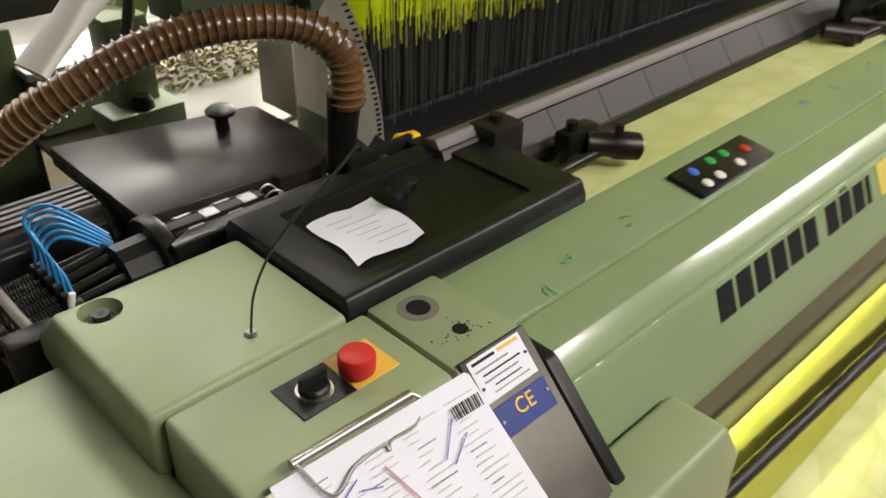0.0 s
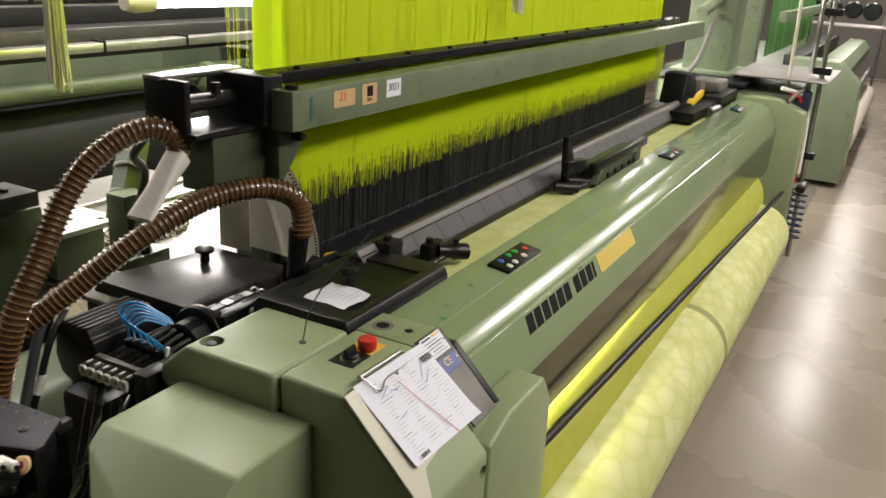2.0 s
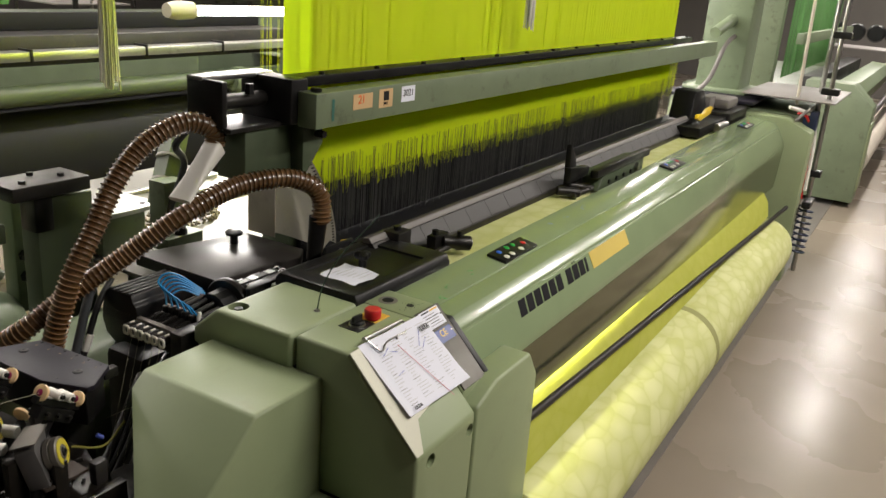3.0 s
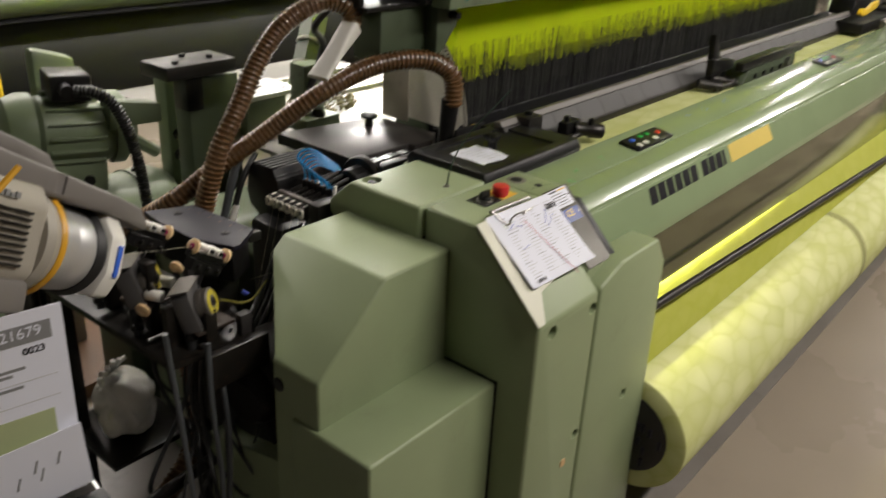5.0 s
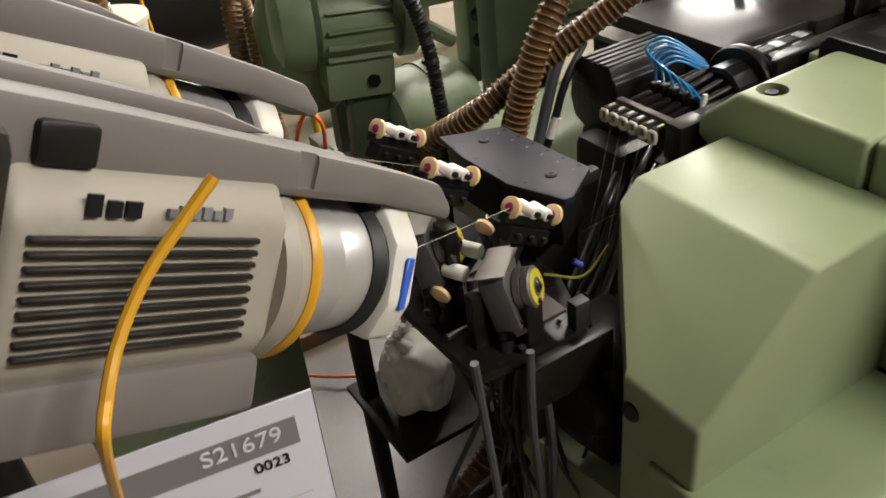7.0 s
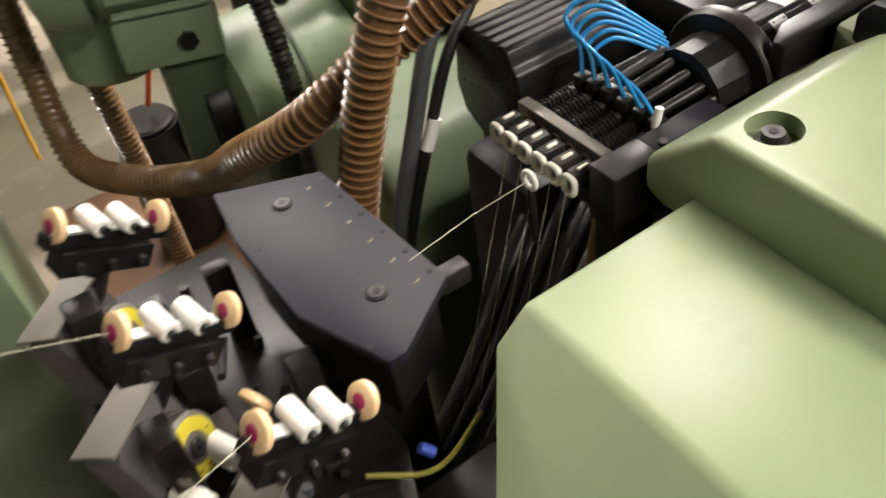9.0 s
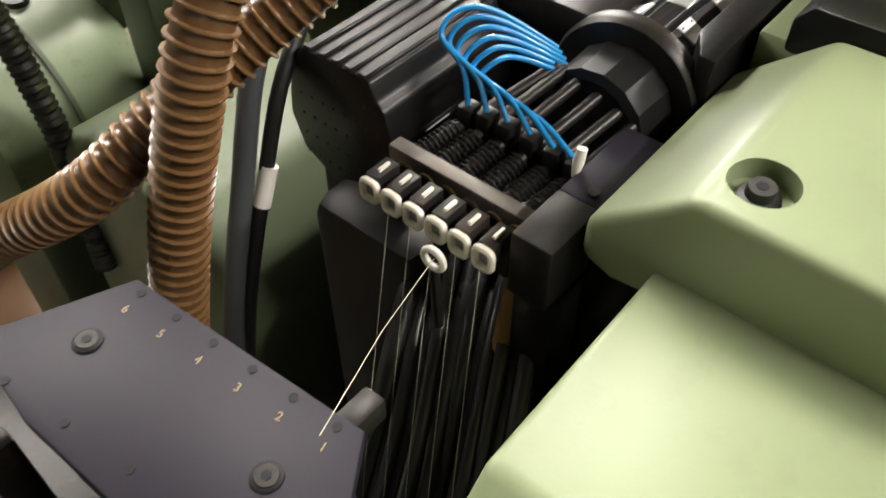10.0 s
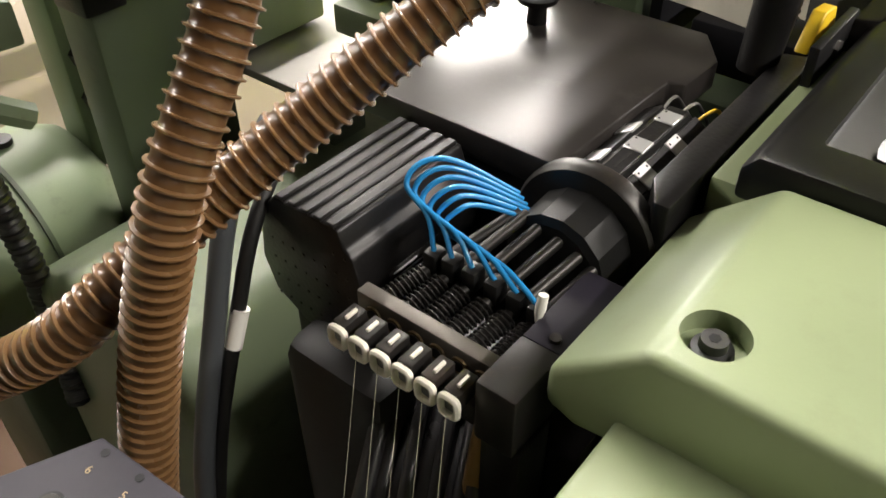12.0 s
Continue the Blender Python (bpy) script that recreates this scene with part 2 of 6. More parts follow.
def prism(profile, axis, a0, a1, bevel=0.003, segments=2, bm=None):
    """A closed outline, extruded along an axis. For 'x' the outline is (y, z), for 'y' (x, z), for 'z' (x, y)."""
    b = B()

    def at(p, a):
        return {"x": (a, p[0], p[1]), "y": (p[0], a, p[1]), "z": (p[0], p[1], a)}[axis]
    lo = [b.verts.new(at(p, a0)) for p in profile]
    hi = [b.verts.new(at(p, a1)) for p in profile]
    b.faces.new(lo)
    b.faces.new(hi)
    k = len(profile)
    for i in range(k):
        b.faces.new((lo[i], lo[(i + 1) % k], hi[(i + 1) % k], hi[i]))
    bevelled(b, bevel, segments)
    return merge(bm, b)


def frame_of(d):
    d = Vector(d).normalized()
    u = d.orthogonal().normalized()
    return u, d.cross(u)


def lathe(p0, p1, rings, seg=20, bm=None):
    """A turned body on the axis p0 to p1; rings are (share of the axis, radius), closed at both ends."""
    b = B() if bm is None else bm
    p0, p1 = Vector(p0), Vector(p1)
    u, w = frame_of(p1 - p0)
    loops = []
    for s, r in rings:
        c = p0.lerp(p1, s)
        loops.append([b.verts.new(c + (u * math.cos(a) + w * math.sin(a)) * max(r, 1e-5)) for a in (2 * math.pi * i / seg for i in range(seg))])
    for a, c in zip(loops, loops[1:]):
        for i in range(seg):
            b.faces.new((a[i], a[(i + 1) % seg], c[(i + 1) % seg], c[i]))
    b.faces.new(loops[0][::-1])
    b.faces.new(loops[-1])
    return b


def cyl(p0, p1, r, seg=16, chamfer=0.0, bm=None):
    h = (Vector(p1) - Vector(p0)).length
    c = min(chamfer / h, 0.45) if h else 0
    return lathe(p0, p1, [(0, r - chamfer), (c, r), (1 - c, r), (1, r - chamfer)] if chamfer else [(0, r), (1, r)], seg, bm)


def smooth_path(points, steps=8):
    pts = [Vector(p) for p in points]
    out = []
    ext = [pts[0] * 2 - pts[1]] + pts + [pts[-1] * 2 - pts[-2]]
    for i in range(1, len(ext) - 2):
        a, b, c, d = ext[i - 1:i + 3]
        for k in range(steps):
            s = k / steps
            out.append(0.5 * (2 * b + (c - a) * s + (2 * a - 5 * b + 4 * c - d) * s * s + (3 * b - a - 3 * c + d) * s ** 3))
    out.append(pts[-1])
    return out


def sweep(path, radius, seg=8, bm=None):
    """A round tube along a path; radius is a number or a function of the arc length."""
    b = B() if bm is None else bm
    pts = [Vector(p) for p in path]
    u, _ = frame_of(pts[1] - pts[0])
    dist, loops = 0.0, []
    for i, p in enumerate(pts):
        d = (pts[min(i + 1, len(pts) - 1)] - pts[max(i - 1, 0)]).normalized()
        u = (u - d * u.dot(d)).normalized()
        w = d.cross(u)
        if i:
            dist += (p - pts[i - 1]).length
        r = radius(dist) if callable(radius) else radius
        loops.append([b.verts.new(p + (u * math.cos(a) + w * math.sin(a)) * r) for a in (2 * math.pi * k / seg for k in range(seg))])
    for a, c in zip(loops, loops[1:]):
        for k in range(seg):
            b.faces.new((a[k], a[(k + 1) % seg], c[(k + 1) % seg], c[k]))
    b.faces.new(loops[0][::-1])
    b.faces.new(loops[-1])
    return b


def even(path, step):
    pts = [Vector(p) for p in path]
    out, need = [pts[0]], step
    for a, c in zip(pts, pts[1:]):
        ln, done = (c - a).length, 0.0
        while ln - done >= need:
            done += need
            out.append(a.lerp(c, done / ln))
            need = step
        need -= ln - done
    return out


def hose(name, points, radius, label, pitch=0.0125, parent=None):
    path = even(smooth_path(points, 16), pitch / 5)
    t = parent or thing(name, label, "hose")
    part("hose_wall", sweep(path, lambda s: radius * (0.93 - 0.05 * abs(math.sin(math.pi * s / pitch))), 18), HOSE, t)
    b = B()
    rib = even(path, pitch)
    for i in range(len(rib)):
        d = (rib[min(i + 1, len(rib) - 1)] - rib[max(i - 1, 0)]).normalized()
        lathe(rib[i] - d * pitch * 0.15, rib[i] + d * pitch * 0.15, [(0, radius * 0.9), (0.3, radius * 1.04), (0.7, radius * 1.04), (1, radius * 0.9)], 18, b)
    part("wire_rib", b, HOSERIB, t, "lighter spiral rib")
    return t


def cable(points, r, material, parent, name="cable", seg=8):
    return part(name, sweep(smooth_path(points, 8), r, seg), material, parent)


def lettering(word, size, m, material, parent, name="lettering", depth=0.0004):
    cu = bpy.data.curves.new(name, "FONT")
    cu.body, cu.size, cu.extrude, cu.align_x, cu.align_y = word, size, depth, "LEFT", "BOTTOM"
    tmp = bpy.data.objects.new(name, cu)
    scene.collection.objects.link(tmp)
    me = bpy.data.meshes.new_from_object(tmp.evaluated_get(bpy.context.evaluated_depsgraph_get()))
    bpy.data.objects.remove(tmp)
    me.materials.clear()
    me.materials.append(material)
    ob = new(name, me)
    ob.parent = parent
    ob.matrix_basis = m
    return ob


def cut(ob, *cutters):
    """Takes solid shapes out of a part, for good."""
    for b in cutters:
        me = bpy.data.meshes.new("cutter")
        bmesh.ops.recalc_face_normals(b, faces=b.faces)
        b.to_mesh(me)
        b.free()
        tool = new("cutter", me)
        md = ob.modifiers.new("cut", "BOOLEAN")
        md.object, md.operation, md.solver = tool, "DIFFERENCE", "EXACT"
        bpy.context.view_layer.update()
        done = bpy.data.meshes.new_from_object(ob.evaluated_get(bpy.context.evaluated_depsgraph_get()))
        ob.modifiers.clear()
        ob.data = done
        bpy.data.objects.remove(tool)
    for p in ob.data.polygons:
        p.use_smooth = True
    ob.data.set_sharp_from_angle(angle=radians(35))
    return ob


def plane_pose(origin, right, up):
    """A pose whose x runs along right and y along up on a sloping face."""
    r = Vector(right).normalized()
    k = r.cross(Vector(up)).normalized()
    return Matrix.Translation(origin) @ Matrix((r, k.cross(r), k)).transposed().to_4x4()


def slab(m, w, h, d, material, parent, name, label="", bevel=0.0006):
    """A thin plate on a sloping face: lower left corner at the pose."""
    ob = part(name, box(0, w, 0, h, 0, d, bevel, 1), material, parent, label)
    ob.matrix_basis = m
    return ob


# ---- the hall ----
def hall():
    fl = link("floor", box(-7, 16, -6, 14, -0.1, 0.0, 0), FLOORM)
    tagged(fl, "beige sealed concrete floor with dull lamp reflections", "floor", kind="structure")
    st = link("floor_strip", box(-1.2, 12, -0.30, 1.25, 0.0, 0.004, 0), STRIP)
    tagged(st, "worn grey painted floor strip under the loom", "floor", kind="structure")
    for nm, a in (("wall_east", (16, 16.2, -6, 14)), ("wall_west", (-7.2, -7, -6, 14)), ("wall_north", (-7, 16, 14, 14.2)), ("wall_south", (-7, 16, -6.2, -6))):
        w = link(nm, box(*a, 0, 3.8, 0), WALLM)
        tagged(w, "dim plastered factory hall wall", "wall", kind="structure")
    c = link("ceiling", box(-7, 16, -6, 14, 3.8, 3.9, 0), WALLM)
    tagged(c, "dim factory hall ceiling", "ceiling", kind="structure")


def ceiling_tube():
    t = thing("ceiling_light", "white fluorescent tube fitting under the ceiling", "lamp", "ceiling tubes")
    part("housing", box(-0.78, 0.78, -0.06, 0.06, 0.02, 0.10, 0.01), WHITE, t)
    part("tube", cyl((-0.75, 0, 0.0), (0.75, 0, 0.0), 0.018, 10), TUBE, t, "glowing tube")
    for s in (-0.4, 0.4):
        part("hanger", cyl((s, 0, 0.10), (s, 0, 0.83), 0.006, 6), STEEL, t)
    t.matrix_basis = pose(*TUBE_ROWS[0], 2.97)
    for lx, ly in TUBE_ROWS[1:]:
        copy_thing(t, pose(lx, ly, 2.97))


hall()
ceiling_tube()

# ---- the loom: covers at its near end ----
XL, XR = 0.15, 3.95
Y_FRONT = -0.235
TOP = 0.992
loom = thing("loom", "pale green weaving loom running with yellow cloth", "loom")


def slope_at(x, down, off=0.0):
    """A point on the 45 degree sloping front, a way down from its upper edge."""
    k = math.sqrt(0.5)
    return Vector((x, -0.072 - down * k - off * k, TOP - down * k + off * k))


SLOPE_UP = (0, math.sqrt(0.5), math.sqrt(0.5))


def bolt_recess(x, y, z, r, axis, parent):
    """A socket bolt at the bottom of a recess."""
    a = Vector(axis)
    p = Vector((x, y, z))
    b = part("bolt", lathe(p - a * 0.012, p - a * 0.004, [(0, r * 0.62), (0.8, r * 0.6), (1, r * 0.5)], 20), DSTEEL, parent, "dark socket bolt")
    part("socket", cyl(p - a * 0.0042, p - a * 0.0036, r * 0.26, 6), INK, b)


def end_cover():
    prof = [(Y_FRONT, 0.0), (Y_FRONT, 0.832), (-0.072, TOP), (0.052, TOP), (0.052, 0.0)]
    c = part("end_cover", prism(prof, "x", -0.168, 0.05, 0.008, 3), GREEN, loom, "smooth pale green sheet cover with sloping front")
    cut(c, cyl((0.030, -0.26, 0.800), (0.030, -0.22, 0.800), 0.0135, 24), cyl((-0.118, -0.26, 0.806), (-0.118, -0.22, 0.806), 0.0145, 24), cyl((0.026, -0.26, 0.49), (0.026, -0.22, 0.49), 0.0125, 24))
    for hx, hz in ((0.030, 0.80), (-0.118, 0.806), (0.026, 0.49)):
        bolt_recess(hx, Y_FRONT + 0.006, hz, 0.013, (0, -1, 0), loom)
    r = part("rear_cover", prism([(0.056, 0.90), (0.056, TOP), (0.250, TOP), (0.315, 0.935), (0.315, 0.903), (0.29, 0.893), (0.24, 0.90)], "x", -0.178, 0.035, 0.008, 3), GREEN, loom)
    cut(r, cyl((-0.138, 0.226, TOP - 0.016), (-0.138, 0.226, TOP + 0.01), 0.0215, 32))
    b = part("bolt", lathe((-0.138, 0.226, TOP - 0.016), (-0.138, 0.226, TOP - 0.003), [(0, 0.014), (0.4, 0.013), (0.5, 0.009), (1, 0.0085)], 20), RUBBER, loom, "dark socket bolt in a recess")
    part("socket", cyl((-0.138, 0.226, TOP - 0.0032), (-0.138, 0.226, TOP - 0.0026), 0.004, 6), INK, b)
    part("side_wall", box(-0.19, 0.03, 0.056, 0.25, 0.0, 0.897, 0.006), GREEN, loom)
    s = part("plate_strip", prism([(-0.20, 0.80), (-0.20, 0.862), (-0.072, 0.99), (0.055, 0.99), (0.055, 0.80)], "x", 0.054, 0.148, 0.005, 2), GREEN, loom, "green strip with chipped bolt holes")
    cut(s, cyl((0.094, 0.020, 0.95), (0.094, 0.020, 1.01), 0.0125, 28), cyl((0.101, -0.032, 0.96), (0.101, -0.032, 1.01), 0.0075, 24))
    part("worn_ring", lathe((0.094, 0.020, 0.99), (0.094, 0.020, 0.9905), [(0, 0.0215), (1, 0.021)], 32), GREYP, loom, "bare grey metal round the hole")
    part("hole_depth", cyl((0.094, 0.020, 0.9905), (0.094, 0.020, 0.991), 0.0125, 28), INK, loom)
    part("hole_depth", cyl((0.101, -0.032, 0.9895), (0.101, -0.032, 0.9905), 0.008, 24), INK, loom)
    rnd = random.Random(4)
    b = B()
    for _ in range(26):
        a, q = rnd.uniform(0, 6.28), abs(rnd.gauss(0, 0.014)) + 0.007
        lathe((0.101 + q * math.cos(a), -0.032 + q * math.sin(a) * 0.7, 0.9895), (0.101 + q * math.cos(a), -0.032 + q * math.sin(a) * 0.7, 0.9903), [(0, 0.0016), (1, rnd.uniform(0.0005, 0.0014))], 6, b)
    part("paint_chip", b, DSTEEL, loom, "dark paint chips")
    part("worn_plate", prism([(-0.199, 0.863), (-0.202, 0.866), (-0.073, 0.995), (-0.069, 0.993)], "x", 0.058, 0.145, 0.001, 1), BARE, loom, "bare worn metal plate")
    part("black_edge", prism([(-0.20, 0.80), (-0.205, 0.862), (-0.10, 0.965), (-0.05, 0.965), (-0.05, 0.80)], "x", 0.15, 0.168, 0.004, 2), BLACKP, loom)
    f = part("front_panel", prism([(0.056, 0.0), (0.372, 0.0), (0.350, 0.80), (0.302, 0.868), (0.14, 0.868), (0.056, 0.835)], "y", Y_FRONT, -0.16, 0.008, 3), GREEN, loom, "pale green front panel with bolt holes")
    cut(f, cyl((0.240, -0.26, 0.488), (0.240, -0.22, 0.488), 0.0135, 24))
    bolt_recess(0.240, Y_FRONT + 0.006, 0.488, 0.013, (0, -1, 0), loom)
    part("lead_seal", cyl((-0.012, Y_FRONT - 0.002, 0.435), (-0.012, Y_FRONT + 0.001, 0.435), 0.010, 20), CARD, loom, "round tan sticker")


def plates():
    # maker's plate: print as bars
    k = plane_pose(slope_at(0.064, 0.043, 0.0032), (1, 0, 0), SLOPE_UP)
    lab = slab(k, 0.070, 0.042, 0.0008, PAPER, loom, "type_label", "white printed type label")
    rows = [(0.004, 0.036, 0.030, 0.0030, INK), (0.038, 0.036, 0.028, 0.0035, YELLOW), (0.004, 0.029, 0.044, 0.0018, GREYINK), (0.010, 0.023, 0.05, 0.0018, INK), (0.008, 0.017, 0.046, 0.0018, GREYINK), (0.018, 0.011, 0.036, 0.0014, INK), (0.014, 0.0055, 0.048, 0.0012, GREYINK)]
    for x, y, w, hh, mt in rows:
        part("print_bar", box(x, x + w, y, y + hh, 0.0008, 0.0011, 0), mt, lab)
    for x, y in ((0.0035, 0.014), (0.066, 0.022)):
        part("rivet", cyl((x, y, 0.0008), (x, y, 0.002), 0.0017, 10), DSTEEL, lab)
    k = plane_pose(slope_at(0.066, 0.079, 0.0032), (1, 0, 0), SLOPE_UP)
    ce = slab(k, 0.070, 0.030, 0.0008, BLUE, loom, "blue_label", "blue conformity label with yellow letters")
    lettering("CE", 0.021, Matrix.Translation((0.023, 0.008, 0.0009)), YELLOW2, ce)
    for x, y in ((0.004, 0.015), (0.066, 0.017)):
        part("rivet", cyl((x, y, 0.0008), (x, y, 0.002), 0.0017, 10), STEEL, ce)


def step_boxes():
    u = part("upper_step", prism([(-0.166, 0.30), (-0.166, 0.925), (-0.348, 0.925), (-0.514, 0.778), (-0.514, 0.30)], "y", -0.018, 0.262, 0.007, 3), GREEN, loom, "pale green sloped cover box")
    w = prism([(-0.60, 0.05), (-0.505, 0.105), (-0.375, 0.262), (-0.365, 0.40), (-0.60, 0.40)], "z", 0.2, 1.1, 0)
    o = prism([(0.10, 0.54), (0.125, 0.70), (0.16, 0.735), (0.30, 0.78), (0.40, 0.50)], "x", -0.60, -0.30, 0)
    cut(u, w, o)
    low = part("lower_step", box(-0.522, -0.17, -0.152, 0.05, 0.0, 0.68, 0.007, 3), GREEN, loom, "lower green cover box")
    part("side_panel", prism([(-0.01, 0.0), (-0.01, 0.60), (0.10, 0.545), (0.34, 0.49), (0.34, 0.0)], "x", -0.510, -0.19, 0.005), GREEN, loom)
    part("side_bolt", cyl((-0.520, 0.085, 0.733), (-0.512, 0.085, 0.733), 0.014, 20, 0.003), RUBBER, loom, "black plastic plug")
    # thin black strips put the shadow line into the gaps behind both boxes
    part("gap_shadow", box(-0.1665, -0.160, -0.0195, 0.2635, 0.30, 0.9265, 0.0005), BLACKP, loom, "black strip as the shadow line behind the cover box")
    part("gap_shadow", box(-0.1705, -0.160, -0.1535, -0.02, 0.30, 0.6815, 0.0005), BLACKP, loom, "black strip as the shadow line behind the cover box")


def switches():
    z = TOP
    part("switch_plate", box(-0.084, -0.028, -0.034, 0.016, z, z + 0.0015, 0.0005, 1), BLACKP, loom)
    part("yellow_plate", box(-0.028, 0.022, -0.034, 0.016, z, z + 0.0018, 0.0005, 1), YELLOW, loom, "yellow emergency stop plate")
    part("stop_button", lathe((-0.014, -0.017, z + 0.001), (-0.014, -0.017, z + 0.025), [(0, 0.0125), (0.2, 0.0125), (0.22, 0.0165), (0.5, 0.0172), (0.85, 0.0172), (0.96, 0.0155), (1, 0.012)], 32), RED, loom, "red mushroom stop button")
    k = part("rotary_switch", lathe((-0.056, -0.010, z + 0.001), (-0.056, -0.010, z + 0.010), [(0, 0.0145), (0.8, 0.014), (1, 0.012)], 28), BLACKP, loom)
    part("switch_ring", lathe((-0.056, -0.010, z + 0.001), (-0.056, -0.010, z + 0.004), [(0, 0.0172), (1, 0.0165)], 32), STEEL, k)
    part("switch_grip", box(-0.071, -0.043, -0.014, -0.006, z + 0.009, z + 0.022, 0.0025), BLACKP, k)


def wire_flag():
    t = thing("wire_flag", "thin dark green wire standing in an eyelet", "wire", x=-0.052, y=0.094, z=TOP)
    part("eyelet", lathe((0, 0, 0), (0, 0, 0.004), [(0, 0.0065), (1, 0.005)], 16), STEEL, t)
    cable([(0, 0, 0.001), (0.004, -0.008, 0.05), (0.016, -0.026, 0.10), (0.028, -0.052, 0.142), (0.042, -0.084, 0.185), (0.054, -0.104, 0.215)], 0.0013, mat("green_wire", (0.015, 0.05, 0.03), 0.4), t, "wire", 6)


def clipboard():
    t = thing("clipboard", "white clipboard with filled-in job sheets", "clipboard")
    # board lies on the slope; sheets a little above
    m = plane_pose((-0.178, -0.236, 0.838), (1, 0.0, 0.0), SLOPE_UP)
    b = part("board", prism([(0.0, 0.0), (0.022, 0.0), (0.06, 0.055), (0.19, 0.075), (0.19, 0.222), (0.0, 0.222)], "z", 0.004, 0.007, 0.001, 1), BOARD, t, "yellowed plastic board")
    b.matrix_basis = m
    o = Vector((-0.139, -0.197, 0.892))
    r = Vector((0.198, -0.008, 0.0))
    u = Vector((-0.006, 0.116, 0.106))
    n = r.cross(u).normalized()
    for k in range(3):
        bm = B()
        nx, ny = 14, 12
        vs = []
        for j in range(ny + 1):
            for i in range(nx + 1):
                a, c = i / nx, j / ny
                lift = 0.001 + 0.0012 * k + 0.010 * (a - 0.4) ** 2 * (1 - c) + 0.012 * max(0, 0.3 - c) ** 2 * 4 * a
                vs.append(bm.verts.new(o + r * (a - 0.012 * k) + u * (c + 0.01 * k) + n * lift))
        for j in range(ny):
            for i in range(nx):
                q = j * (nx + 1) + i
                bm.faces.new((vs[q], vs[q + 1], vs[q + nx + 2], vs[q + nx + 1]))
        part("sheet", bm, PAPER, t, "printed job sheet")
    m = plane_pose(o + n * 0.0058 + u * 0.0, r, u)
    rnd = random.Random(9)
    for i in range(84):
        x, y = 0.010 + 0.045 * (i % 4) + rnd.uniform(0, 0.008), 0.016 + 0.0064 * (i // 4)
        w = rnd.uniform(0.010, 0.034)
        slab(m @ Matrix.Translation((x, y, 0.0006 + 0.002 * (x / 0.2 - 0.4) ** 2)), w, 0.0011, 0.0003, PALEINK if i % 5 else GREYINK, t, "print_bar", bevel=0)
    for x, y, w, a in ((0.020, 0.118, 0.03, 25), (0.045, 0.122, 0.02, -20), (0.125, 0.105, 0.035, 50), (0.130, 0.098, 0.03, 35), (0.030, 0.075, 0.02, 10)):
        slab(m @ Matrix.Translation((x, y, 0.0008)) @ pose(0, 0, 0, 0, 0, a), w, 0.0010, 0.0003, INKBLUE, t, "pen_stroke", bevel=0)
    slab(m @ Matrix.Translation((0.072, 0.128, 0.001)) @ pose(0, 0, 0, 0, 0, -68), 0.15, 0.0016, 0.0003, mat("pink_line", (0.55, 0.2, 0.25), 0.7), t, "red_line", bevel=0)
    for i in range(14):
        slab(m @ Matrix.Translation((0.150 + i * 0.0024, 0.128, 0.0012)), 0.0007 + 0.0005 * (i % 3), 0.012, 0.0003, INK, t, "barcode_bar", bevel=0)
    for i in range(10):
        slab(m @ Matrix.Translation((0.014 + i * 0.0024, 0.005, 0.0035)), 0.0007 + 0.0005 * (i % 3), 0.007, 0.0003, INK, t, "barcode_bar", bevel=0)
    cb = part("clip_bar", cyl((-0.128, -0.078, 1.008), (-0.008, -0.080, 1.006), 0.0045, 12), STEEL, t, "shiny clip spring")
    p = [(-0.126, -0.080, 1.010), (-0.112, -0.108, 0.987), (-0.085, -0.100, 0.992), (-0.055, -0.099, 0.993), (-0.052, -0.104, 0.990), (-0.045, -0.099, 0.993), (-0.018, -0.098, 0.991), (-0.002, -0.086, 1.000), (-0.010, -0.080, 1.008)]
    part("clip_wire", sweep(smooth_path(p, 6), 0.0016, 8), STEEL, t, "bent chrome wire clip")


end_cover()
plates()
step_boxes()
switches()
wire_flag()
clipboard()


